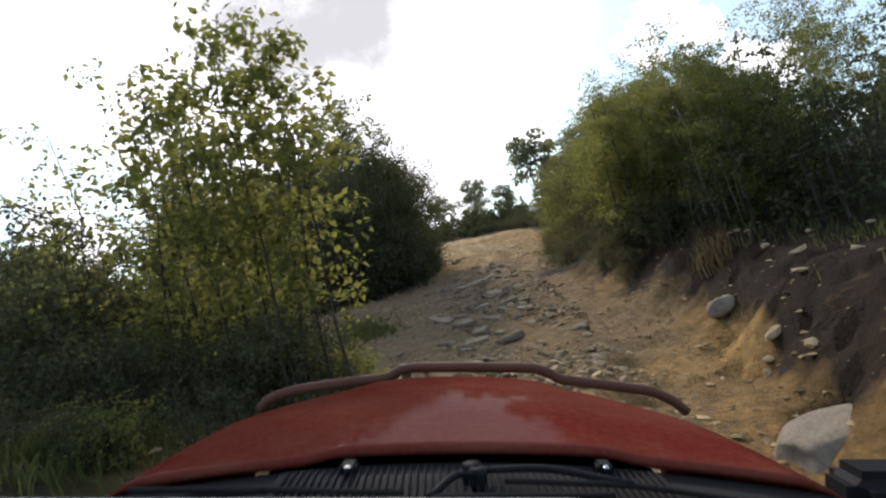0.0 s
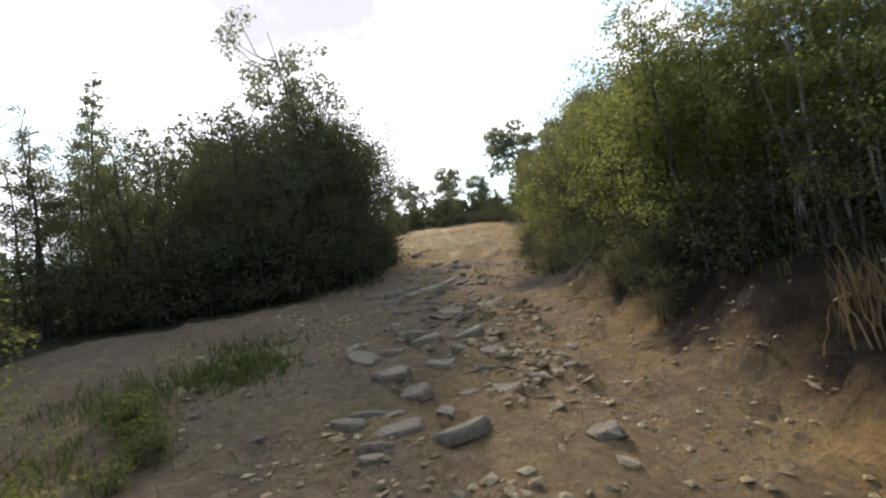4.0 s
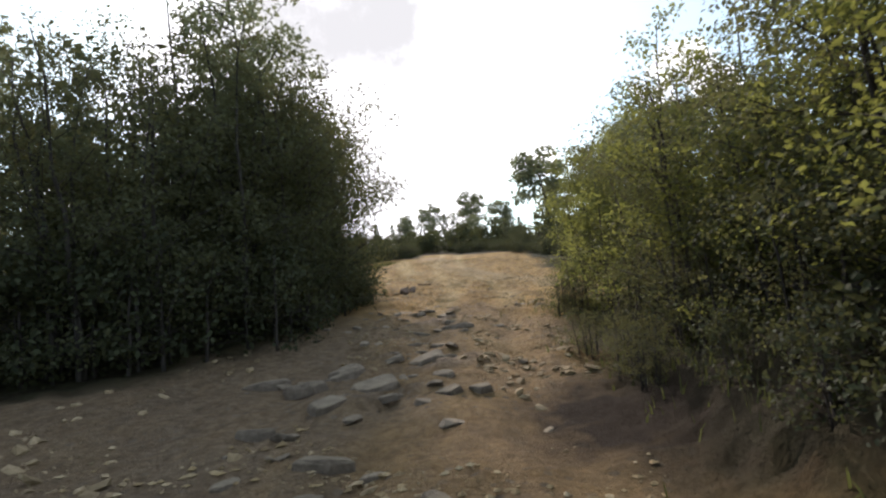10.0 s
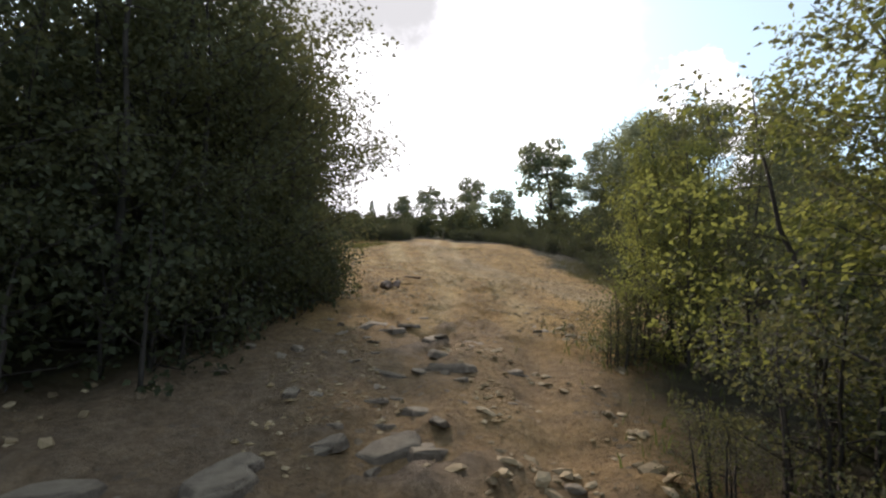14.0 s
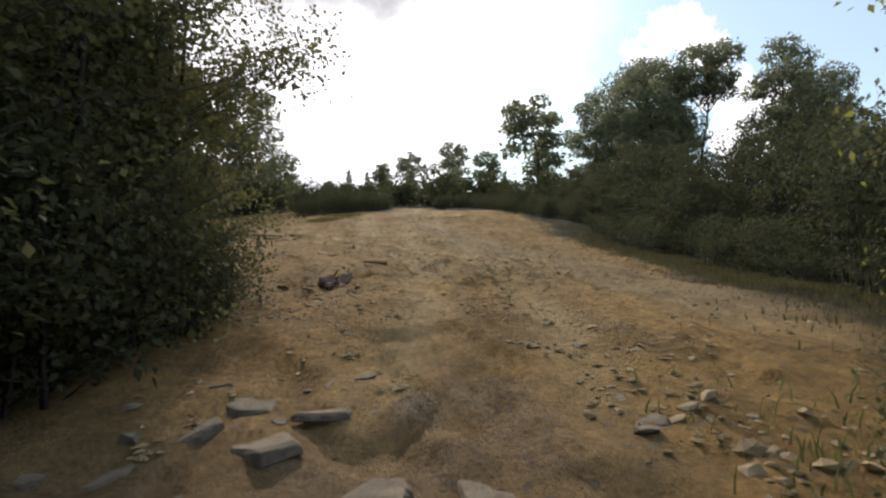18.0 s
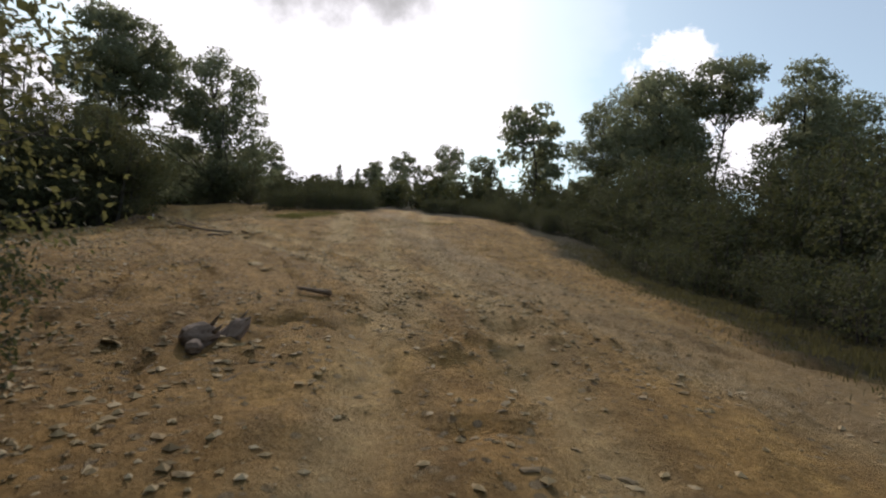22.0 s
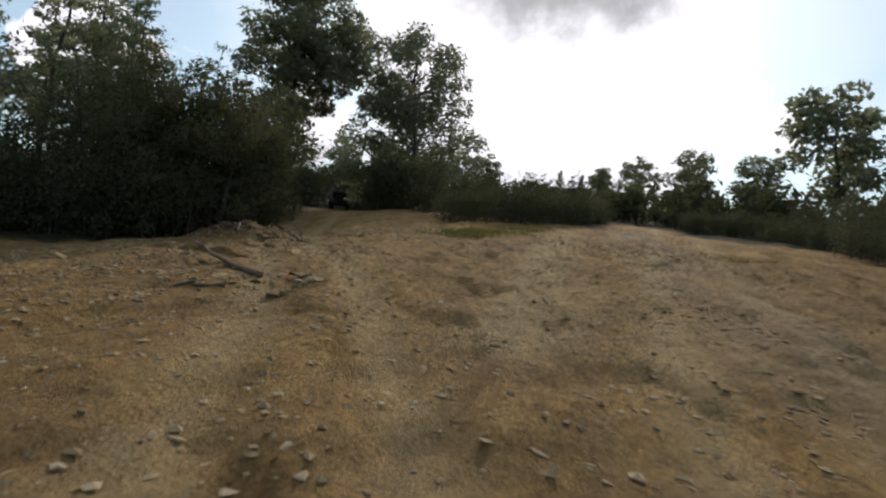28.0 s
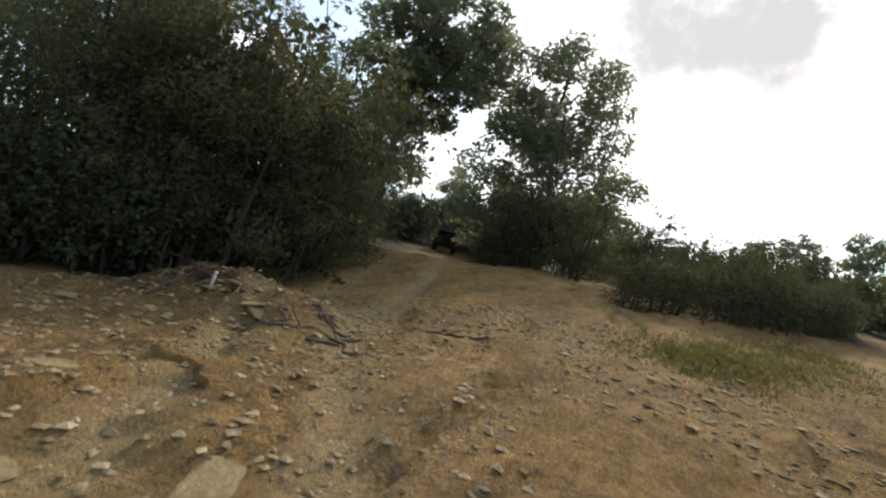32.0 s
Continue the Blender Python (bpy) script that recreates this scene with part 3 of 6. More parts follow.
def leaf_points(rng, twigs, count, flat=0.8, sprays=4):
    """Leaves gathered in small sprays round each twig, with gaps between."""
    w = twigs[:, 3] ** 1.4
    hub = np.repeat(twigs, sprays, 0)
    g = rng.normal(size=(len(hub), 3))
    g /= np.linalg.norm(g, axis=1)[:, None]
    hub[:, :3] += g * [1, 1, flat] * hub[:, 3:4] * rng.uniform(0.3, 0.95, (len(hub), 1))
    p = np.repeat(w, sprays) * rng.uniform(0.25, 1.6, len(hub))
    pick = rng.choice(len(hub), count, p=p / p.sum())
    size = (0.5 + 0.5 * rng.random((len(hub), 1)))[pick]
    g = rng.normal(size=(count, 3))
    g *= rng.random((count, 1)) ** 0.5 / np.linalg.norm(g, axis=1)[:, None]
    return hub[pick, :3] + g * [1, 1, 0.65] * hub[pick, 3:4] * size


def make_tree(name, seed, label, category, leafmat, bark, leaf, count, group, split=False, sides=5, **shape):
    rng = np.random.default_rng(seed)
    lines, twigs = grow(rng, **shape)
    root = tagged(new(name), label, category, group)
    per = 1 + shape["limbs"]
    if split:
        for i, line in enumerate(lines):
            b = new("trunk" if i % per == 0 else "branch", stems_mesh("trunk", [line], bark))
            b.parent = root
    else:
        t = new("trunk", stems_mesh("trunk", lines, bark, sides))
        t.parent = root
    c = new("crown", leaves_mesh("crown", leaf_points(rng, twigs, count), leaf, leafmat, rng))
    c.parent = root
    return root


def make_oak(name, seed, label, leafmat, leaf, count, group, height, width, low, lumps, lump, profile, lean=0.0, rad=0.2):
    """A trunk with limbs that each carry a rounded clump of leaves; profile gives the crown's half width by height."""
    rng = np.random.default_rng(seed)
    ph, pw = zip(*profile)
    n = 10
    wob = np.cumsum(rng.normal(size=(n + 1, 2)) * 0.012 * height, 0)
    def stem(q):
        i = min(int(q * n), n - 1)
        f = q * n - i
        w = wob[i] * (1 - f) + wob[i + 1] * f
        return np.array([w[0] + lean * height * q * q, w[1], height * q])
    lines = [([stem(i / n * 0.95) - [0, 0, 0.3 * (i == 0)] for i in range(n + 1)], [rad * (1 - 0.88 * i / n) * (1.35 if i == 0 else 1) for i in range(n + 1)])]
    blobs = []
    tries = 0
    while len(blobs) < lumps and tries < 6000:
        tries += 1
        q = rng.uniform(0, 1)
        half = np.interp(q, ph, pw) * width
        a, r = rng.uniform(0, 2 * math.pi), half * math.sqrt(rng.uniform(0.02, 1))
        size = lump * rng.uniform(0.6, 1.25) * (0.75 + 0.25 * np.interp(q, ph, pw) / max(pw))
        h = low + (1 - low) * q
        c = stem(h) + [math.cos(a) * r, math.sin(a) * r, -0.5 * size]
        if all(np.linalg.norm(c - b[:3]) > 0.62 * (size + b[3]) for b in blobs):
            blobs.append((*c, size))
    for b in blobs:
        c = np.array(b[:3])
        root = stem(min(max(c[2] / height - rng.uniform(0.05, 0.22), low * 0.55), 0.92))
        mid = (root + c) / 2 + [0, 0, -0.04 * np.linalg.norm(c - root)] + rng.normal(size=3) * 0.06 * np.linalg.norm(c - root)
        r0 = rad * rng.uniform(0.18, 0.34)
        lines.append(([root, mid, c, c + rng.normal(size=3) * 0.5 * b[3]], [r0, r0 * 0.6, r0 * 0.3, 0.01]))
    blobs = np.array(blobs)
    w = blobs[:, 3] ** 2.2
    pick = rng.choice(len(blobs), count, p=w / w.sum())
    g = rng.normal(size=(count, 3))
    g /= np.linalg.norm(g, axis=1)[:, None]
    # small sprays on the face of each clump
    bump = 1 + 0.22 * np.sin(g[:, :1] * 7 + pick[:, None]) * np.sin(g[:, 1:2] * 6 + 2 * pick[:, None]) + 0.12 * np.sin(g[:, 2:] * 9 + pick[:, None])
    g *= bump * (0.45 + 0.6 * rng.uniform(0, 1, (count, 1)) ** 0.5)
    g[:, 2] *= np.where(g[:, 2] < 0, 0.6, 0.8)
    pts = blobs[pick, :3] + g * blobs[pick, 3:4]
    root = tagged(new(name), label, "tree", group)
    t = new("trunk", stems_mesh("trunk", lines[:1], BARK_GREY, 9))
    t.parent = root
    t = new("branchwork", stems_mesh("branchwork", lines[1:], BARK_GREY))
    t.parent = root
    c = new("crown", leaves_mesh("crown", pts, leaf, leafmat, rng, slim=0.75))
    c.parent = root
    return root


used = set()


def plant(proto, x, y, scale=1.0, turn=None, tall=1.0, sink=0.0, rng=random, lean=4):
    turn = rng.uniform(0, 360) if turn is None else turn
    z = float(ground(x, y)) - sink
    m = pose(x, y, z, rng.uniform(-lean, lean), rng.uniform(-lean, lean), turn) @ Matrix.Diagonal((scale, scale, scale * tall, 1))
    if proto.name in used:
        ob = copy_thing(proto, m)
        return ob
    used.add(proto.name)
    proto.matrix_world = m
    return proto


def grown(proto, x, y, scale=1.0, **more):
    """As plant(), but free of the first one's own scale."""
    keep = proto.scale.copy()
    proto.scale = (1, 1, 1)
    ob = plant(proto, x, y, scale, **more)
    if ob is not proto:
        proto.scale = keep
    return ob


BUSH = "dense green leafy thicket shrub beside the dirt trail"
CLUMP = "light green young poplar clump with twigs to the ground"
protos = {}
protos["bush_a"] = make_tree("shrub", 1, BUSH, "shrub", LEAF_BUSH, BARK_GREY, 0.062, 17000, "trailside thicket", height=4.6, spreadw=3.4, stems=6, limbs=16, start=0.06)
protos["bush_b"] = make_tree("shrub", 2, BUSH, "shrub", LEAF_BUSH, BARK_GREY, 0.062, 17000, "trailside thicket", height=5.4, spreadw=3.0, stems=5, limbs=18, start=0.05, crown="cone")
protos["bush_c"] = make_tree("shrub", 3, CLUMP, "shrub", LEAF_POPLAR, BARK_GREY, 0.066, 14000, "trailside thicket", height=4.6, spreadw=2.8, stems=5, limbs=16, start=0.06)
protos["bush_m"] = make_tree("shrub", 13, BUSH, "shrub", LEAF_SCRUB, BARK_GREY, 0.155, 3500, "trailside thicket", height=4.6, spreadw=3.5, stems=6, limbs=14, start=0.05, sides=3)
protos["bush_n"] = make_tree("shrub", 14, BUSH, "shrub", LEAF_SCRUB, BARK_GREY, 0.155, 3500, "trailside thicket", height=5.4, spreadw=3.1, stems=5, limbs=16, start=0.05, crown="cone", sides=3)
protos["low"] = make_tree("shrub", 4, "low leafy shrub at the edge of the dirt clearing", "shrub", LEAF_SCRUB, BARK_GREY, 0.126, 1550, "clearing edge shrubs", height=2.4, spreadw=2.6, stems=6, limbs=10, start=0.03, sides=3)
protos["sprig"] = make_tree("shrub", 34, "low light green poplar shoots at the thicket foot", "shrub", LEAF_BUSH, BARK_GREY, 0.075, 2600, "poplar shoots", height=2.4, spreadw=2.2, stems=6, limbs=10, start=0.03, sides=3)
protos["weed"] = make_tree("weed", 37, "bright green leafy weed on the trail verge", "plant", LEAF_POPLAR, BARK_GREY, 0.2, 700, "verge weeds", height=2.2, spreadw=2.6, stems=7, limbs=12, start=0.02, sides=3)
protos["birch"] = make_tree("birch_tree", 5, "slender young birch tree with pale stems", "tree", LEAF_POPLAR, BARK_BIRCH, 0.074, 8500, "young birches", height=6.5, spreadw=2.8, stems=3, limbs=18, start=0.3, rad=0.045)
protos["poplar"] = make_tree("poplar_sapling", 6, "poplar sapling with loose heart-shaped leaves", "tree", LEAF_POPLAR, BARK_GREY, 0.085, 1250, "poplar saplings", split=True, height=4.2, spreadw=1.9, stems=2, limbs=15, start=0.08, rad=0.02)
ROUND = ((0, 0.25), (0.3, 0.46), (0.6, 0.5), (0.85, 0.36), (1, 0.14))
protos["poplar_b"] = make_tree("poplar_sapling", 26, "slim poplar sapling with sparse heart-shaped leaves", "tree", LEAF_POPLAR, BARK_GREY, 0.095, 800, "poplar saplings", split=True, height=3.6, spreadw=1.2, stems=1, limbs=16, start=0.3, rad=0.012)
protos["leader"] = make_tree("poplar_sapling", 27, "slim poplar leader with small leaves above the thicket", "tree", LEAF_POPLAR, BARK_GREY, 0.055, 1700, "thicket leaders", split=True, height=3.6, spreadw=1.3, stems=1, limbs=18, start=0.3, rad=0.014)
protos["birch_b"] = make_tree("birch_tree", 35, "young birch tree with bare pale leaning stems", "tree", LEAF_POPLAR, BARK_BIRCH, 0.068, 8000, "young birches", split=True, height=5.6, spreadw=2.6, stems=3, limbs=14, start=0.42, rad=0.03, lean=0.28)
protos["oak"] = make_oak("oak_tree", 7, "airy young oak tree with loose open branches", LEAF_OAK, 0.13, 5200, "tall oaks", 9.0, 4.2, 0.4, 44, 0.5, ((0, 0.5), (0.4, 0.5), (0.7, 0.45), (1, 0.3)), rad=0.09)
protos["oak_a"] = make_oak("oak_tree", 17, "tall dark oak tree with a broad dense crown", LEAF_OAK, 0.23, 27000, "tall oaks", 13.5, 9.0, 0.12, 74, 1.2, ((0, 0.56), (0.3, 0.54), (0.55, 0.42), (0.7, 0.4), (0.88, 0.3), (1, 0.12)), rad=0.24)
protos["oak_d"] = make_oak("oak_tree", 15, "tall oak tree with a rounded crown over a thin lower stem", LEAF_OAK, 0.23, 25000, "tall oaks", 15, 8.2, 0.3, 58, 1.2, ((0, 0.16), (0.25, 0.24), (0.42, 0.36), (0.62, 0.5), (0.8, 0.46), (1, 0.16)), lean=0.03, rad=0.2)
protos["oak_b"] = make_oak("oak_tree", 8, "tall dark oak tree with a dense rounded crown", LEAF_OAK, 0.25, 16000, "tall oaks", 13, 8.5, 0.2, 56, 1.35, ROUND, rad=0.2)
protos["oak_e"] = make_oak("oak_tree", 18, "dark oak tree with a ragged crown", LEAF_OAK, 0.25, 13000, "tall oaks", 13.5, 7.2, 0.22, 44, 1.2, ((0, 0.4), (0.3, 0.5), (0.55, 0.36), (0.8, 0.3), (1, 0.15)), lean=-0.05, rad=0.2)
protos["oak_c"] = make_oak("oak_tree", 11, "oak tree with a bare trunk and a high crown", LEAF_OAK, 0.26, 6500, "tall oaks", 14, 6.2, 0.66, 26, 1.1, ((0, 0.3), (0.4, 0.5), (0.7, 0.5), (1, 0.25)), rad=0.17)
protos["far"] = make_oak("far_tree", 9, "distant round-topped tree on the skyline", LEAF_OAK, 0.42, 3600, "skyline trees", 11, 7.0, 0.3, 26, 1.15, ROUND, rad=0.17)
protos["far_low"] = make_tree("shrub", 24, "leafy shrub of the wooded hillside", "shrub", LEAF_SCRUB, BARK_GREY, 0.34, 450, "hillside shrubs", height=2.8, spreadw=3.0, stems=5, limbs=8, start=0.03, sides=3)
protos["thin"] = make_tree("slender_tree", 12, "slender dark tree with a thin airy crown", "tree", LEAF_OAK, BARK_GREY, 0.2, 2500, "slender trees", height=13, spreadw=4.0, stems=1, limbs=34, start=0.3, rad=0.13, crown="cone", twig_steps=6)
protos["far_b"] = make_tree("far_tree", 10, "distant dark conical tree on the skyline", "tree", LEAF_OAK, BARK_GREY, 0.4, 2400, "skyline trees", height=9, spreadw=5.2, stems=1, limbs=30, start=0.1, rad=0.14, crown="cone")
protos["bare"] = make_tree("bare_sapling", 41, "leafless grey sapling with crooked bare twigs", "tree", LEAF_POPLAR, BARK_GREY, 0.07, 14, "bare saplings", split=True, height=3.6, spreadw=1.7, stems=2, limbs=16, start=0.25, rad=0.018)

rnd = random.Random(4)


def row(kinds, x0, y0, x1, y1, n, jitter, lo, hi):
    for i in range(n):
        t = (i + 0.5) / n
        x = x0 + (x1 - x0) * t + rnd.uniform(-jitter, jitter)
        y = y0 + (y1 - y0) * t + rnd.uniform(-jitter, jitter)
        grown(protos[rnd.choice(kinds)], x, y, rnd.uniform(lo, hi), rng=rnd)


# left thicket: its front faces down the trail, then it follows the trail
row(("bush_a", "bush_b"), -8.0, 17.0, -2.0, 19.2, 5, 0.3, 0.9, 1.1)
row(("bush_a", "bush_b"), -1.3, 19.6, -2.1, 27.6, 5, 0.25, 0.95, 1.15)
row(("bush_m", "bush_n"), -4.2, 21.0, -3.8, 28.6, 5, 0.6, 1.2, 1.4)
for x, y, sc, turn in ((-0.7, 20.9, 1.1, 130), (-0.9, 22.6, 1.3, 220), (-1.1, 24.3, 1.24, 300), (-1.3, 25.7, 1.1, 160), (-0.95, 25.4, 1.2, 110), (-0.85, 26.9, 1.15, 250), (-2.4, 20.4, 1.36, 90)):
    grown(protos["bush_a"], x, y, sc, tall=1.0, turn=turn, lean=2, rng=rnd)
row(("bush_n", "birch", "thin"), -9.0, 21.0, -14.0, 30.0, 6, 1.2, 0.6, 0.8)
row(("bush_n", "bush_m"), -8.0, 22.0, -7.0, 31.0, 4, 1.0, 1.0, 1.3)
row(("bush_m", "low"), -9.0, 9.0, -10.0, 17.0, 5, 0.7, 0.6, 0.8)
for x, y, sc in ((-7.5, 9.6, 0.85), (-8.3, 11.4, 0.85), (-6.4, 9.9, 0.6)):
    grown(protos["bush_m"], x, y, sc, rng=random.Random(int(10 * y)))
for x, y, sc in ((0.2, 24.8, 0.4), (0.35, 25.5, 0.4), (0.1, 26.2, 0.5), (0.0, 24.1, 0.42), (-0.2, 23.3, 0.42), (0.0, 27.0, 0.42), (-0.5, 22.5, 0.4)):
    grown(protos["low"], x, y, sc, rng=random.Random(int(10 * y)))
row(("low",), -7.6, 16.3, -1.6, 18.6, 8, 0.2, 0.6, 0.85)
row(("low",), -0.7, 19.3, -0.1, 25.4, 7, 0.2, 0.55, 0.8)
# right thicket along the trail
for kind, x, y, sc in (("bush_c", 4.45, 9.9, 0.66), ("bush_c", 4.55, 11.1, 0.7), ("bush_c", 4.75, 12.3, 0.66), ("bush_a", 5.1, 13.5, 0.66), ("bush_c", 5.2, 14.7, 0.68), ("bush_a", 5.4, 15.8, 0.7), ("bush_c", 5.8, 17.3, 0.92),
                       ("bush_c", 5.5, 20.5, 0.6), ("bush_a", 6.4, 20.8, 0.62), ("bush_c", 5.2, 7.9, 0.62), ("bush_n", 6.2, 9.0, 0.66), ("bush_n", 6.3, 11.0, 0.64), ("bush_n", 6.7, 13.2, 0.68), ("bush_n", 7.0, 15.6, 0.72), ("bush_n", 7.6, 17.4, 0.66)):
    grown(protos[kind], x, y, sc, rng=rnd, tall=0.86 if y < 19 else 1.2)
row(("bush_n", "birch"), 7.8, 5.5, 8.8, 16.5, 5, 0.6, 0.56, 0.7)
row(("bush_n", "birch"), 10.5, 3.0, 11.5, 20.0, 6, 1.2, 0.54, 0.66)
for kind, x, y, sc in (("birch", 4.9, 8.7, 0.62), ("birch", 5.6, 10.2, 0.64), ("birch", 5.5, 11.9, 0.6), ("birch", 6.2, 17.2, 0.66), ("birch", 6.9, 14.2, 0.62), ("birch_b", 4.9, 9.5, 0.62), ("birch_b", 5.3, 10.8, 0.62), ("birch_b", 5.2, 8.4, 0.6)):
    grown(protos[kind], x, y, sc, rng=rnd, tall=0.86)
# slim leaders that stand above the thicket
for kind, x, y, sc in (("leader", 3.75, 10.0, 0.98), ("leader", 4.15, 10.15, 0.92), ("leader", 4.7, 9.2, 0.86), ("leader", 4.55, 15.6, 0.98), ("leader", 5.4, 20.4, 0.86), ("leader", 6.0, 20.6, 0.8), ("leader", 4.95, 13.6, 0.9)):
    grown(protos[kind], x, y, sc, rng=rnd, lean=2)
row(("sprig", "low"), 4.2, 7.8, 4.95, 17.5, 9, 0.3, 0.35, 0.5)
row(("sprig",), 4.65, 20.2, 5.2, 20.6, 3, 0.15, 0.3, 0.45)
row(("sprig", "low"), 3.8, 9.8, 4.3, 17.5, 8, 0.25, 0.2, 0.32)
row(("sprig", "low"), 3.95, 8.8, 4.15, 12.6, 5, 0.15, 0.26, 0.38)
row(("sprig",), 3.6, 9.4, 3.75, 11.4, 3, 0.1, 0.2, 0.28)
row(("low",), 5.4, 5.5, 6.0, 18.0, 7, 0.5, 0.5, 0.75)
# poplar saplings by the foot of the trail
for x, y, sc in ((-1.3, 5.0, 0.62), (-1.75, 5.1, 0.72), (-2.3, 5.4, 0.8), (-3.3, 5.5, 0.72), (-2.7, 5.9, 0.74), (-3.9, 6.4, 0.72), (-2.2, 6.2, 0.76), (-1.6, 5.7, 0.7), (-3.2, 7.4, 0.66), (-4.4, 6.2, 0.8), (-3.6, 5.3, 0.72), (-5.0, 7.2, 0.8)):
    grown(protos["poplar" if x > -3.4 else "bush_m"], x, y, sc * (1.0 if x > -3.4 else 0.62), rng=rnd, lean=2)
for x, y, sc in ((-1.8, 4.7, 0.9), (-1.45, 4.75, 1.0), (-1.2, 4.3, 0.84), (-0.98, 4.55, 0.9), (-0.78, 4.4, 0.86), (-2.4, 4.9, 0.84)):
    grown(protos["poplar_b"], x, y, sc, rng=rnd, lean=0.4)
for x, y, sc in ((-2.9, 6.3, 0.42), (-4.2, 6.6, 0.46), (-5.3, 7.4, 0.55), (-2.4, 7.2, 0.44)):
    grown(protos["bush_c"], x, y, sc, rng=rnd)
grown(protos["bare"], -1.55, 6.2, 0.95, turn=30, rng=rnd, lean=3)
grown(protos["bare"], -10.2, 69.5, 3.0, turn=200, rng=rnd, lean=2)
row(("weed",), -0.95, 5.3, -1.7, 7.3, 8, 0.15, 0.15, 0.24)
row(("weed",), -1.6, 5.6, -2.7, 7.8, 9, 0.2, 0.18, 0.28)
row(("weed",), -1.7, 8.3, -2.5, 10.2, 8, 0.25, 0.1, 0.17)
row(("weed",), -1.9, 3.3, -2.5, 3.9, 4, 0.15, 0.12, 0.18)
row(("low",), -1.3, 5.2, -4.6, 7.0, 8, 0.25, 0.36, 0.5)
row(("low",), -1.0, 4.3, -3.2, 4.6, 6, 0.2, 0.26, 0.36)
row(("low",), -1.5, 3.2, -3.0, 3.6, 4, 0.2, 0.13, 0.2)
row(("low",), -0.9, 4.9, -1.9, 4.3, 6, 0.15, 0.14, 0.22)
# right edge of the clearing
row(("bush_m", "bush_n", "low"), 12.2, 26.0, 13.9, 47.0, 15, 0.5, 0.48, 0.66)
row(("low",), 10.9, 26.5, 12.6, 45.0, 14, 0.5, 0.3, 0.55)
row(("bush_m", "bush_n"), 15.6, 24.0, 17.5, 60.0, 15, 1.0, 0.72, 0.9)
row(("bush_m", "bush_n"), 19.5, 27.0, 22.5, 60.0, 13, 1.2, 0.9, 1.15)
row(("low", "bush_m"), 15.2, 49.0, 12.0, 72.0, 16, 0.8, 0.45, 0.6)
row(("low",), 13.2, 47.5, 10.0, 70.0, 20, 0.6, 0.42, 0.66)
row(("low",), 6.4, 68.0, 10.0, 71.0, 6, 0.5, 0.45, 0.6)
row(("bush_m", "bush_n"), 22.0, 40.0, 40.0, 62.0, 12, 2.0, 1.0, 1.4)
# left edge of the clearing
row(("bush_m", "bush_n"), -20.0, 45.0, -15.6, 47.6, 4, 0.4, 0.6, 0.72)
row(("bush_a", "bush_b"), -14.2, 48.9, -12.3, 50.0, 2, 0.15, 1.34, 1.42)
row(("low",), -15.4, 47.5, -10.9, 50.6, 8, 0.15, 0.8, 1.05)
row(("bush_m",), -15.0, 51.0, -11.4, 53.6, 5, 0.3, 1.15, 1.4)
grown(protos["bush_m"], -15.4, 48.2, 0.85, rng=rnd)
grown(protos["bush_n"], -16.6, 48.8, 0.7, rng=rnd)
grown(protos["bush_b"], -11.8, 50.6, 1.28, rng=rnd)
grown(protos["bush_a"], -11.0, 51.3, 1.1, rng=rnd)
for kind, x, y, sc in (("bush_a", -10.7, 52.4, 0.96), ("bush_b", -11.5, 54.0, 1.05), ("bush_a", -12.8, 55.7, 1.18), ("bush_b", -14.0, 57.4, 1.2)):
    grown(protos[kind], x, y, sc, rng=rnd)
row(("bush_m", "bush_n"), -25.0, 49.0, -16.5, 56.0, 6, 0.6, 0.6, 0.8)
row(("bush_m", "bush_n"), -10.0, 60.5, -6.0, 61.0, 4, 0.5, 0.62, 0.8)
row(("low", "bush_m"), -5.5, 61.0, -1.0, 61.5, 6, 0.7, 0.38, 0.62)
row(("bush_m", "low"), -4.4, 57.2, -2.0, 58.4, 4, 0.2, 0.5, 0.6)
row(("low",), -2.0, 58.6, 0.6, 63.0, 7, 0.25, 0.55, 0.7)
row(("low",), 0.8, 64.0, 1.8, 72.0, 7, 0.3, 0.55, 0.75)
row(("low", "bush_m", "bush_n"), -11.0, 65.0, 1.0, 67.0, 11, 1.2, 0.36, 0.62)
row(("bush_m",), -16.5, 79.0, -23.0, 87.5, 5, 0.6, 0.9, 1.2)
row(("bush_m",), -35.0, 83.0, -24.0, 92.0, 6, 0.8, 0.9, 1.3)
row(("bush_m",), -30.5, 86.0, -25.0, 81.0, 5, 0.4, 0.8, 1.0)
row(("bush_m", "bush_n"), -21.0, 62.0, -29.0, 82.0, 5, 0.8, 1.0, 1.4)
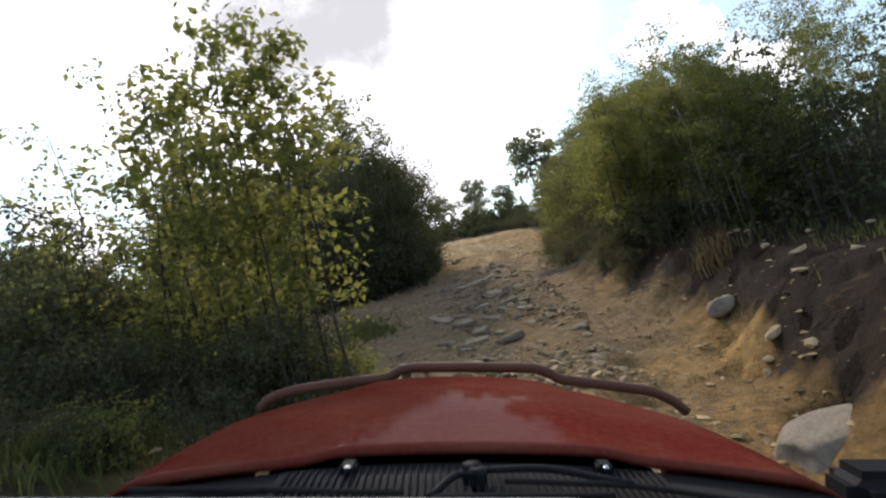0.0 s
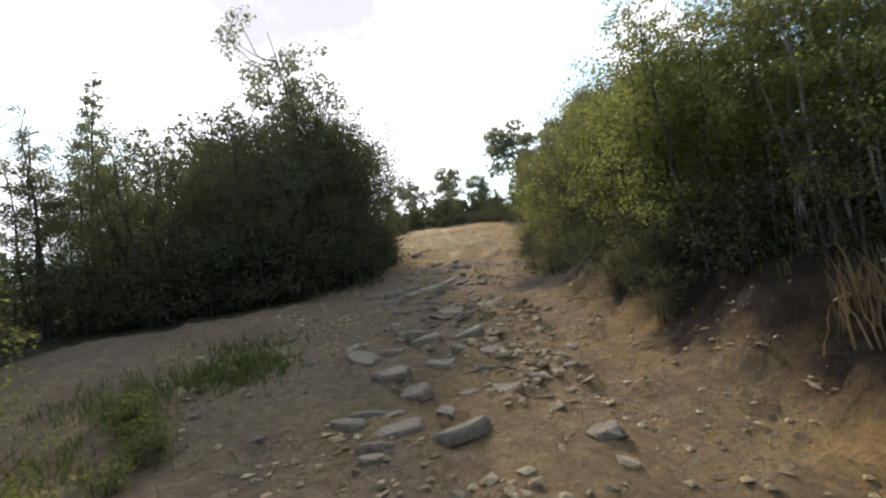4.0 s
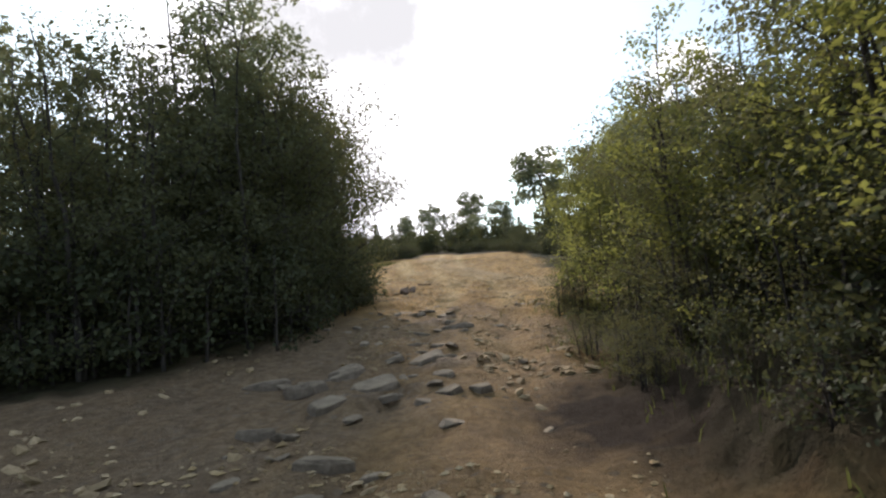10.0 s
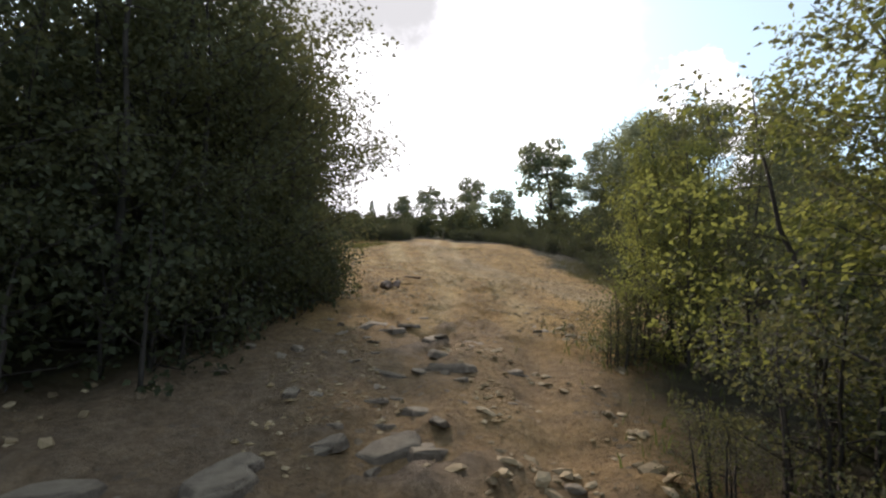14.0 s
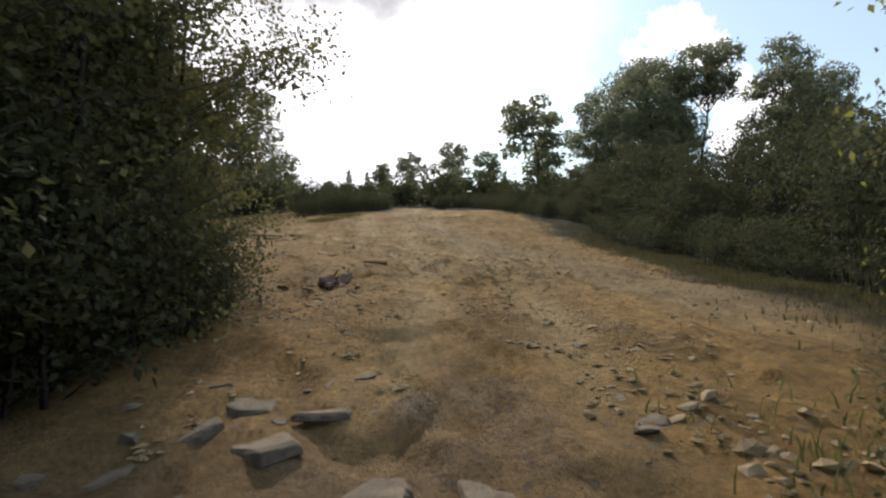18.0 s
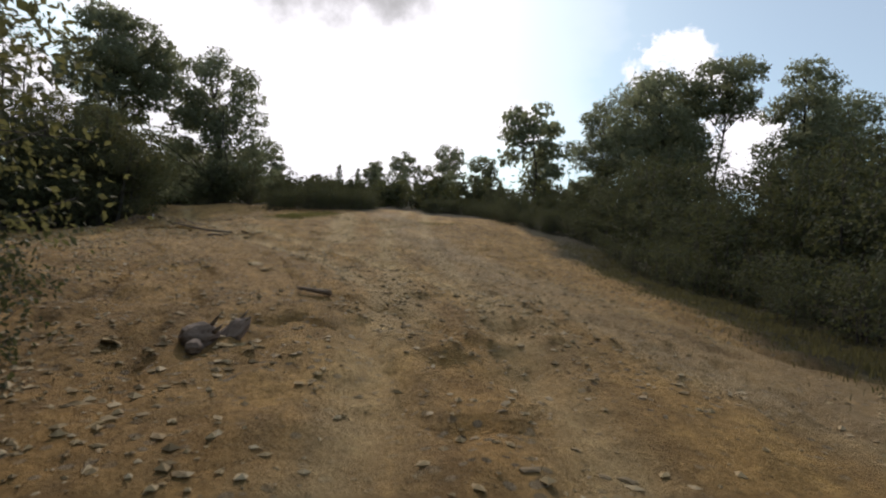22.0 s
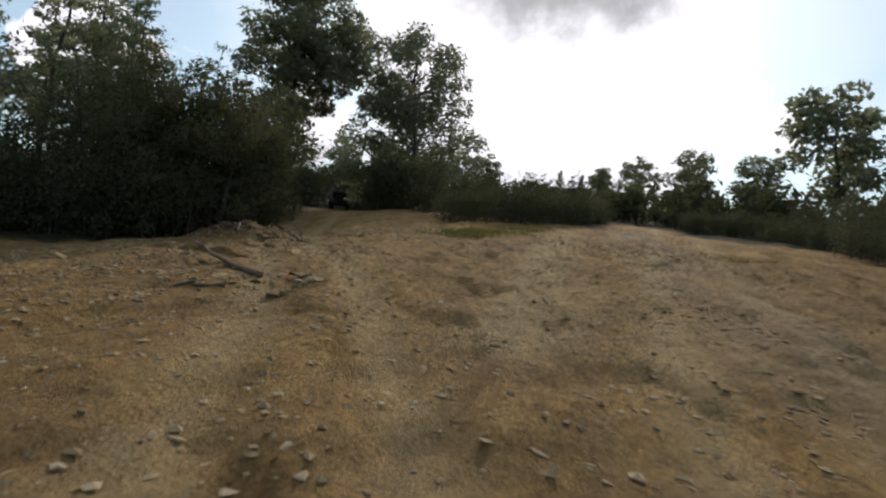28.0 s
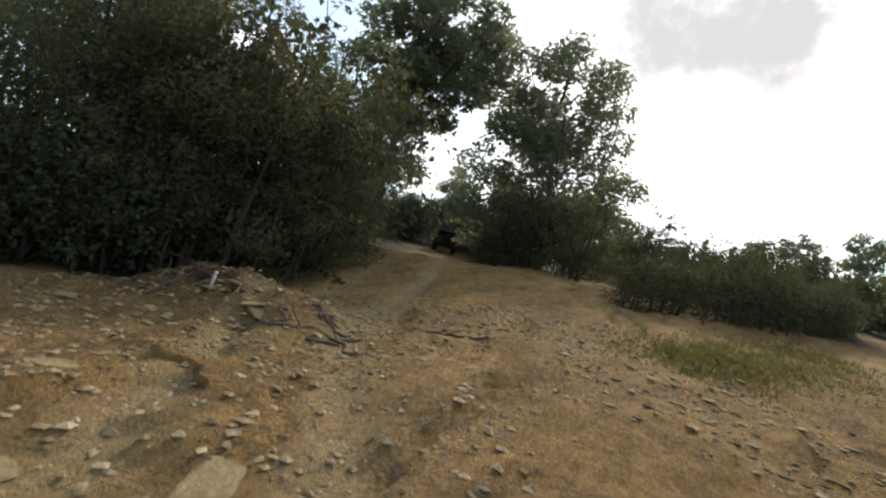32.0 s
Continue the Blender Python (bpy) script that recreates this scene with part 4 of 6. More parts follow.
# far brow, and the woods that go on to both sides and downhill
def merged(name, proto, places):
    """One mesh out of many copies of a proto's parts; the proto itself goes."""
    verts, faces, slots, mats, at = [], [], [], [], 0
    for slot, child in enumerate(proto.children):
        me_ = child.data
        co = np.empty(3 * len(me_.vertices))
        me_.vertices.foreach_get("co", co)
        co = np.c_[co.reshape(-1, 3), np.ones(len(me_.vertices))]
        polys = [tuple(p.vertices) for p in me_.polygons]
        mats.append(me_.materials[0])
        for m in places:
            verts.append((co @ np.array(m).T)[:, :3])
            faces += [tuple(v + at for v in p) for p in polys]
            slots += [slot] * len(polys)
            at += len(co)
    me_ = bpy.data.meshes.new(name)
    me_.from_pydata(np.concatenate(verts).tolist(), [], faces)
    for m in mats:
        me_.materials.append(m)
    me_.polygons.foreach_set("material_index", slots)
    me_.update()
    for ob in list(proto.children) + [proto]:
        bpy.data.objects.remove(ob)
    return me_


places = []


def spot(x, y, scale):
    places.append(pose(x, y, float(ground(x, y)), rnd.uniform(-4, 4), rnd.uniform(-4, 4), rnd.uniform(0, 360)) @ Matrix.Diagonal((scale, scale, scale, 1)))


for x0, y0, x1, y1, n, jitter, lo, hi in ((-14, 86, 1, 78, 8, 1.5, 0.8, 1.2), (7.5, 74, 40, 80, 16, 2, 0.9, 1.5), (1, 80, 9, 82, 6, 0.8, 0.8, 1.1), (-6, 90, 18, 92, 10, 1.5, 0.8, 1.2),
                                          (-20, 100, 60, 104, 22, 2.5, 0.9, 1.4), (-30, 112, 70, 118, 24, 3, 0.9, 1.4)):
    for i in range(n):
        t = (i + 0.5) / n
        spot(x0 + (x1 - x0) * t + rnd.uniform(-jitter, jitter), y0 + (y1 - y0) * t + rnd.uniform(-jitter, jitter), rnd.uniform(lo, hi))
for x0, x1, y0, y1, n in ((-34, -13, -6, 18, 20), (-36, -17, 18, 42, 16), (15, 38, -6, 20, 20), (21, 40, 20, 38, 12), (-14, 16, -26, -9, 18)):
    for i in range(n):
        spot(rnd.uniform(x0, x1), rnd.uniform(y0, y1), rnd.uniform(1.0, 1.7))
tagged(new("undergrowth", merged("undergrowth", protos["far_low"], places)), "green leafy shrubs over the wooded hillside and its brow", "shrubs", kind="stuff")
row(("far", "far_b", "far_b"), -34.0, 124.0, 100.0, 136.0, 30, 6, 0.45, 0.75)
# trees that stand out against the sky
for kind, x, y, sc, turn in (
        ("oak", -2.6, 24.6, 1.12, 20), ("oak_a", -12.9, 75.7, 1.12, 60), ("oak_d", -18.4, 66.5, 1.08, 10), ("oak_b", 28.2, 68, 1.05, 30), ("oak_c", 31.6, 66.5, 1.05, 0), ("oak_b", 31.7, 79, 1.25, 150), ("oak_e", 36.0, 79, 1.0, 80),
        ("oak_e", 39.3, 65, 1.1, 0), ("oak_b", 44.5, 67, 0.95, 250), ("oak_e", 24.5, 74, 0.9, 190), ("far", 29, 112, 1.75, 0), ("far", 17.8, 100, 0.72, 90), ("far", 20.3, 185, 1.6, 200), ("far", 6.3, 151, 0.95, 300), ("far", 1, 150, 0.7, 40), ("far_b", 10, 148, 0.8, 0),
        ("thin", -19.5, 51.5, 1.0, 0), ("thin", -22.5, 50.5, 1.05, 100), ("thin", -26, 53.0, 1.1, 200), ("thin", -17.2, 53.0, 0.85, 50), ("thin", -21.8, 53.0, 0.85, 250), ("thin", -15.5, 52.4, 0.75, 150), ("oak_e", -26.0, 59.0, 0.85, 120),
        ("oak_b", -22.5, 93, 0.6, 0), ("oak_e", -27.0, 89, 0.6, 60), ("oak_b", -18.5, 94, 0.55, 120), ("far", -24.5, 99, 0.7, 30)):
    grown(protos[kind], x, y, sc, turn=turn, rng=rnd, lean=1)


# ---- stones ----
def stone_mesh(seed, flat):
    """A broken block: the hull of a few points, with worn edges."""
    rng = np.random.default_rng(seed)
    bm = bmesh.new()
    for p in rng.normal(size=(15, 3)):
        p = p / np.max(np.abs(p)) * rng.uniform(0.8, 1.0)
        bm.verts.new((0.5 * p[0], 0.5 * p[1], 0.5 * flat * p[2]))
    hull = bmesh.ops.convex_hull(bm, input=bm.verts)
    bmesh.ops.delete(bm, geom=[g for g in hull["geom_interior"] if isinstance(g, bmesh.types.BMVert)], context="VERTS")
    bmesh.ops.dissolve_limit(bm, angle_limit=radians(14), verts=bm.verts, edges=bm.edges)
    bmesh.ops.bevel(bm, geom=list(bm.edges), offset=0.022, segments=1, affect="EDGES", clamp_overlap=True)
    bmesh.ops.triangulate(bm, faces=bm.faces)
    bmesh.ops.subdivide_edges(bm, edges=list(bm.edges), cuts=1, use_grid_fill=True)
    for v in bm.verts:
        v.co += 0.035 * noise.noise_vector(v.co * 5 + Vector((seed, 0, 0)))
    me = bpy.data.meshes.new("stone")
    bm.to_mesh(me)
    bm.free()
    me.materials.append(STONE)
    return me


STONES = [stone_mesh(20 + i, f) for i, f in enumerate((0.42, 0.58, 0.36, 0.7, 0.45, 0.5, 0.32, 0.62, 0.48, 0.4))]


def slab_mesh(seed):
    """A flagstone: an uneven polygon with a tilted, chipped top and worn edges."""
    rng = np.random.default_rng(seed)
    n = int(rng.integers(5, 8))
    turn = np.sort(rng.uniform(0, 1, n) * 0.6 + np.arange(n)) / n * 2 * math.pi
    tilt = rng.normal(size=2) * 0.08
    bm = bmesh.new()
    rings = []
    for h, grow_ in ((-0.2, 1.06), (0.02, 1.0), (0.12, 0.86)):
        ring = []
        for k, a in enumerate(turn):
            r = 0.5 * grow_ * (0.72 + 0.28 * math.sin(3.7 * k + seed) ** 2)
            px, py = r * math.cos(a), r * math.sin(a)
            ring.append(bm.verts.new((px, py, h + (tilt[0] * px + tilt[1] * py + 0.025 * rng.normal()) * (h > -0.1))))
        rings.append(ring)
    bm.faces.new(rings[-1])
    bm.faces.new(rings[0][::-1])
    for lo, up in zip(rings, rings[1:]):
        for k in range(n):
            bm.faces.new((lo[k], lo[(k + 1) % n], up[(k + 1) % n], up[k]))
    bmesh.ops.bevel(bm, geom=list(bm.edges), offset=0.018, segments=1, affect="EDGES", clamp_overlap=True)
    bmesh.ops.triangulate(bm, faces=bm.faces)
    me = bpy.data.meshes.new("slab")
    bm.to_mesh(me)
    bm.free()
    me.materials.append(STONE)
    return me


def boulder_mesh(seed):
    """A weathered boulder: rounded, with a few broad worn facets."""
    bm = bmesh.new()
    bmesh.ops.create_icosphere(bm, subdivisions=4, radius=0.5)
    rng = random.Random(seed)
    cuts = [(Vector((rng.gauss(0, 1), rng.gauss(0, 1), rng.gauss(0.3, 0.7))).normalized(), rng.uniform(0.34, 0.42)) for _ in range(7)]
    for v in bm.verts:
        for n, d in cuts:
            over = v.co.dot(n) - d
            if over > 0:
                v.co -= n * over * 0.85
        v.co *= 1 + 0.10 * noise.noise(v.co * 3.0 + Vector((seed, 0, 0))) + 0.03 * noise.noise(v.co * 11.0)
        v.co.z *= 0.75
    me = bpy.data.meshes.new("boulder")
    bm.to_mesh(me)
    bm.free()
    me.polygons.foreach_set("use_smooth", [True] * len(me.polygons))
    me.materials.append(PALE_STONE)
    return me


BOULDERS = [boulder_mesh(5), boulder_mesh(8)]
SLABS = [slab_mesh(60 + i) for i in range(8)]
CRUSTS = [m.copy() for m in STONES[:4]]
for m in CRUSTS:
    m.materials.clear()
    m.materials.append(CRUST)


def stone(x, y, size, long=1.0, sink=0.35, label="tan-grey angular rock lying in the dirt trail", group="trail rocks", turn=None, shapes=None):
    ob = tagged(new("rock", rnd.choice(shapes or (STONES if y < 25.5 else CRUSTS))), label, "rock", group)
    me_z = 0.25 * size
    ob.matrix_world = pose(x, y, float(ground(x, y)) + me_z * (1 - 2 * sink), rnd.uniform(-14, 14), rnd.uniform(-14, 14), rnd.uniform(0, 360) if turn is None else turn) @ Matrix.Diagonal((size * long, size, size * (1 if y < 19 else 0.75 if y < 25.5 else 0.6), 1))
    return ob


LOWER_SLABS = ((0.57, 13.14, 0.4), (1.29, 12.73, 0.35), (1.58, 11.96, 0.42), (1.91, 13.45, 0.26), (2.29, 13.21, 0.26), (1.99, 12.4, 0.34), (-1.26, 12.71, 0.35), (-0.13, 11.34, 0.3), (0.16, 11.28, 0.22), (0.85, 11.02, 0.56),
               (0.09, 10.6, 0.53), (0.96, 10.09, 0.5), (0.6, 9.44, 0.46), (1.28, 10.37, 0.36), (0.17, 9.05, 0.36), (-0.65, 11.0, 0.3), (0.54, 12.12, 0.42), (1.44, 12.55, 0.5), (-0.76, 8.72, 0.22), (-1.67, 9.63, 0.24), (1.1, 14.3, 0.5), (0.3, 15.2, 0.45))
UPPER_SLABS = ((2.18, 23.32, 0.46), (2.11, 22.7, 0.4), (1.56, 23.0, 0.59), (1.4, 22.58, 0.32), (1.02, 22.02, 0.45), (0.7, 20.87, 0.5), (4.28, 22.66, 0.3), (1.78, 22.34, 0.66), (3.06, 21.7, 0.5), (2.46, 21.54, 0.5), (2.57, 20.79, 0.55),
               (0.45, 20.56, 0.5), (1.32, 22.48, 0.5), (4.21, 22.22, 0.3), (1.69, 20.83, 0.36), (0.4, 16.68, 0.68), (1.37, 16.43, 0.84), (2.46, 15.92, 0.36), (2.52, 20.1, 0.7), (0.84, 17.43, 0.74), (1.98, 18.08, 0.57), (3.3, 20.2, 0.5), (-0.18, 17.4, 0.7))
bed = [(x, y, 1.12 * wide) for x, y, wide in LOWER_SLABS] + list(UPPER_SLABS)
for k in range(44):
    y = rnd.uniform(7.5, 20.5)
    bed.append((float(np.interp(y, TRAIL_Y, TRAIL_X)) + rnd.gauss(-0.7, 0.65), y, rnd.uniform(0.24, 0.55)))
for x, y, wide in bed:
    stone(x, y, wide / 1.4, rnd.uniform(1.3, 1.7), rnd.uniform(0.43, 0.53) if y < 19 else rnd.uniform(0.62, 0.74), "flat grey slab of rock bedded in the trail", "trail slabs", turn=rnd.gauss(0, 35), shapes=SLABS)
    stone(x + rnd.gauss(0, 0.45), y + rnd.gauss(0, 0.5), 0.07 + 0.17 * rnd.random() ** 1.6, rnd.uniform(1.0, 1.7), rnd.uniform(0.4, 0.52), "grey angular rock bedded in the dirt trail", shapes=SLABS + STONES)
for i in range(24):
    y = rnd.uniform(6.5, 24.5) if i < 12 else rnd.uniform(24, 46)
    x = float(np.interp(y, TRAIL_Y, TRAIL_X)) + (min(rnd.gauss(-1.2, 1.2), 0.9) if i < 12 else rnd.uniform(-6, 5))
    stone(x, y, (0.09 + 0.2 * rnd.random() ** 2.0) * (1 if i < 12 else 0.6), rnd.uniform(1.0, 1.7), rnd.uniform(0.45, 0.62))
for x, y, size in ((0.6, 34.0, 0.25), (0.9, 33.4, 0.16), (4.6, 34.2, 0.2), (10.2, 34.1, 0.18), (-1.9, 43.2, 0.3), (-2.3, 42.6, 0.2), (-2.8, 42.5, 0.22), (-1.6, 42.4, 0.16), (-6.9, 49.0, 0.3)):
    stone(x, y, size, 1.3, 0.3, "brown stone lying on the dirt clearing", "clearing stones")
for i in range(14):
    x, y = rnd.uniform(-9.5, -2.6), rnd.uniform(41.5, 48.0)
    stone(x, y, 0.09 + 0.2 * rnd.random() ** 2, rnd.uniform(1.0, 1.7), rnd.uniform(0.3, 0.6), "brown stone lying on the dirt clearing", "clearing stones")
for i in range(7):
    y = rnd.uniform(1.5, 9.5)
    x = float(np.interp(y, TRAIL_Y, TRAIL_X)) + rnd.uniform(1.5, 3.4)
    stone(x, y, 0.05 + 0.08 * rnd.random() ** 2, rnd.uniform(1.0, 1.6), 0.5, "small grey stone in the cut bank", "bank rocks")
stone(3.3, 6.3, 0.34, 1.2, 0.1, "pale grey rock on the cut bank", "bank rocks", shapes=BOULDERS)
stone(2.14, 3.25, 0.6, 1.35, 0.8, "large pale boulder at the foot of the bank", "bank rocks", turn=20, shapes=BOULDERS[:1])
stone(-3.2, 4.0, 0.5, 1.5, 0.5, "grey flat rock in the grass by the saplings", "verge rocks")
stone(-3.9, 5.0, 0.55, 1.5, 0.5, "grey flat rock in the grass by the saplings", "verge rocks")


# ---- gravel ----
def gravel(count, seed, coarse=False):
    rng = np.random.default_rng(seed)
    y = rng.uniform(25 if coarse else 3, 54, count)
    side = rng.normal(size=count)
    x = np.where(y < 24, np.interp(y, TRAIL_Y, TRAIL_X) - 0.5 + side * 1.5, rng.uniform(-11, 12, count))
    patch = fbm(x * 0.5, y * 0.3, 3, 61) + 0.25 * np.exp(-((np.abs(x - np.interp(y, TRAIL_Y, TRAIL_X)) - 1.6) / 0.7) ** 2)
    if coarse:
        patch = fbm(x * 0.5 + 0.2 * y, y * 0.3, 4, 63) + 0.12 * smooth(-x, -1.0, 6.0) - 0.2 * smooth(x, 1.0, 3.5) - 0.1 + 0.12 * rng.normal(size=count)
    keep = (patch > 0.0) & (dirt_amount(x, y) > 0.5)
    x, y = x[keep], y[keep]
    n = len(x)
    size = (0.012 + 0.04 * rng.random(n) ** 3.0) if coarse else 0.007 + 0.038 * rng.random(n) ** 3.5
    z = ground(x, y) + size * 0.2
    base = np.array([(1, 0, 0), (0, 1, 0), (-1, 0, 0), (0, -1, 0), (0, 0, 0.7), (0, 0, -0.7)], float)
    v = base[None] * rng.uniform(0.6, 1.3, (n, 6, 3)) * size[:, None, None] * np.stack([rng.uniform(0.8, 1.8, n), np.ones(n), rng.uniform(0.5, 0.9, n)], 1)[:, None]
    a = rng.uniform(0, 6.28, n)
    c, s_ = np.cos(a)[:, None], np.sin(a)[:, None]
    v = np.stack([v[..., 0] * c - v[..., 1] * s_, v[..., 0] * s_ + v[..., 1] * c, v[..., 2]], -1) + np.stack([x, y, z], 1)[:, None]
    f = np.array([(0, 1, 4), (1, 2, 4), (2, 3, 4), (3, 0, 4), (1, 0, 5), (2, 1, 5), (3, 2, 5), (0, 3, 5)])
    faces = (6 * np.arange(n)[:, None, None] + f).reshape(-1, 3)
    me = bpy.data.meshes.new("gravel")
    me.vertices.add(6 * n)
    me.vertices.foreach_set("co", v.ravel())
    me.loops.add(faces.size)
    me.loops.foreach_set("vertex_index", faces.ravel())
    me.polygons.add(len(faces))
    me.polygons.foreach_set("loop_start", np.arange(0, faces.size, 3))
    me.polygons.foreach_set("use_smooth", np.zeros(len(faces), bool))
    me.update(calc_edges=True)
    m = Nodes("gravel", rough=0.9, spec=0.2)
    tone = m.ramp(m.geo.outputs["Random Per Island"], (0.0, (0.20, 0.142, 0.072)), (0.6, (0.34, 0.25, 0.125)), (1.0, (0.47, 0.37, 0.22)))
    me.materials.append(m.color(tone))
    return me


tagged(new("gravel", gravel(34000, 5)), "loose tan and grey gravel strewn over the dirt", "gravel", kind="stuff")
tagged(new("gravel", gravel(60000, 6, True)), "streaks of coarse brown gravel on the dirt clearing", "gravel", kind="stuff")


def rubble(count, seed):
    """Broken stones too many to count: lumpy blocks of twelve corners."""
    rng = np.random.default_rng(seed)
    y = np.concatenate([rng.uniform(5, 25, count // 3), rng.uniform(24, 54, count - count // 3)])
    x = np.where(y < 25, np.interp(y, TRAIL_Y, TRAIL_X) - 0.9 + rng.normal(size=len(y)) * 1.5, rng.uniform(-13, 12, len(y)))
    by = rng.uniform(1, 11, count // 400)
    x = np.concatenate([x, np.interp(by, TRAIL_Y, TRAIL_X) + rng.uniform(1.2, 3.8, len(by))])
    y = np.concatenate([y, by])
    on_bank = np.arange(len(x)) >= count
    streak = fbm(x * 0.55 + 0.2 * y, y * 0.25, 3, 63)
    left = smooth(-x, -1.0, 6.0) * smooth(y, 26, 30) * 0.18
    off = x - np.interp(y, TRAIL_Y, TRAIL_X)
    stony = np.where(y < 25, 0.06 - 0.4 * smooth(off, 0.5, 1.0) * (1 - smooth(y, 13, 18)) - 0.08 * smooth(y, 22, 23.5), 0.0)
    keep = (streak + left + stony + np.where(y < 25, 0.1 * rng.normal(size=len(x)), 0.0) > np.where(y < 25, 0.12, 0.07)) & (dirt_amount(x, y) > 0.5) | on_bank
    x, y = x[keep], y[keep]
    n = len(x)
    size = np.where(y < 22.5, 0.014 + 0.065 * rng.random(n) ** 2.6, 0.007 + 0.034 * rng.random(n) ** 3.0)
    g = (1 + 5 ** 0.5) / 2
    base = np.array([(-1, g, 0), (1, g, 0), (-1, -g, 0), (1, -g, 0), (0, -1, g), (0, 1, g), (0, -1, -g), (0, 1, -g), (g, 0, -1), (g, 0, 1), (-g, 0, -1), (-g, 0, 1)]) / 1.9
    f = np.array([(0, 11, 5), (0, 5, 1), (0, 1, 7), (0, 7, 10), (0, 10, 11), (1, 5, 9), (5, 11, 4), (11, 10, 2), (10, 7, 6), (7, 1, 8), (3, 9, 4), (3, 4, 2), (3, 2, 6), (3, 6, 8), (3, 8, 9), (4, 9, 5), (2, 4, 11), (6, 2, 10), (8, 6, 7), (9, 8, 1)])
    v = base[None] * rng.uniform(0.55, 1.25, (n, 12, 1)) * size[:, None, None] * np.stack([rng.uniform(0.9, 1.8, n), np.ones(n), rng.uniform(0.4, 0.8, n) * np.where(y < 24, 1.0, 0.6)], 1)[:, None]
    a = rng.uniform(0, 6.28, n)
    c, s_ = np.cos(a)[:, None], np.sin(a)[:, None]
    tip = rng.normal(size=(n, 1)) * 0.25
    v = np.stack([v[..., 0] * c - v[..., 1] * s_, v[..., 0] * s_ + v[..., 1] * c, v[..., 2] + tip * v[..., 0]], -1) + np.stack([x, y, ground(x, y) + size * 0.1], 1)[:, None]
    faces = (12 * np.arange(n)[:, None, None] + f).reshape(-1, 3)
    me = bpy.data.meshes.new("rubble")
    me.vertices.add(12 * n)
    me.vertices.foreach_set("co", v.ravel())
    me.loops.add(faces.size)
    me.loops.foreach_set("vertex_index", faces.ravel())
    me.polygons.add(len(faces))
    me.polygons.foreach_set("loop_start", np.arange(0, faces.size, 3))
    me.polygons.foreach_set("use_smooth", np.zeros(len(faces), bool))
    me.update(calc_edges=True)
    m = Nodes("rubble", rough=0.9, spec=0.2)
    tone = m.ramp(m.geo.outputs["Random Per Island"], (0.0, (0.22, 0.162, 0.090)), (0.55, (0.37, 0.277, 0.155)), (1.0, (0.48, 0.372, 0.220)))
    tone = m.mix(0.6, tone, m.ramp(m.noise(25.0, 5), (0.3, 0.5), (0.7, 1.0)), "MULTIPLY")
    m.bump(m.noise(45.0, 5), 0.5, 0.01)
    me.materials.append(m.color(tone))
    return me


tagged(new("rubble", rubble(34000, 9)), "broken brown and grey stones strewn over the trail", "stones", kind="stuff")


# ---- grass ----
def grass_mesh(name, spots, height, mat, seed):
    """Bent blades round each spot: x, y, spread in x and y, count."""
    rng = np.random.default_rng(seed)
    xs, ys = [], []
    for x, y, sx, sy, n in spots:
        xs.append(rng.normal(x, sx, n))
        ys.append(rng.normal(y, sy, n))
    x, y = np.concatenate(xs), np.concatenate(ys)
    x, y = x + 0.05 * np.round(4 * fbm(x * 4, y * 4, 2, 7)), y
    n = len(x)
    h = height * rng.uniform(0.4, 1.15, n)
    a = rng.uniform(0, 6.28, n)
    w = 0.006 + 0.004 * rng.random(n)
    bend = h * rng.uniform(0.1, 0.6, n)
    b = rng.uniform(0, 6.28, n)
    root = np.stack([x, y, ground(x, y) - 0.02], 1)
    side = np.stack([np.cos(a) * w, np.sin(a) * w, np.zeros(n)], 1)
    lean = np.stack([np.cos(b) * bend, np.sin(b) * bend, np.zeros(n)], 1)
    up = np.stack([np.zeros(n), np.zeros(n), h], 1)
    v = np.stack([root - side, root + side, root + 0.55 * up + 0.3 * lean + side * 0.8, root + 0.55 * up + 0.3 * lean - side * 0.8, root + up + lean], 1).reshape(-1, 3)
    k = 5 * np.arange(n)[:, None]
    f = np.concatenate([k + [0, 1, 2], k + [0, 2, 3], k + [3, 2, 4]], 1).reshape(-1, 3)
    me = bpy.data.meshes.new(name)
    me.vertices.add(5 * n)
    me.vertices.foreach_set("co", v.ravel())
    me.loops.add(f.size)
    me.loops.foreach_set("vertex_index", f.ravel())
    me.polygons.add(len(f))
    me.polygons.foreach_set("loop_start", np.arange(0, f.size, 3))
    me.update(calc_edges=True)
    me.materials.append(mat)
    return me


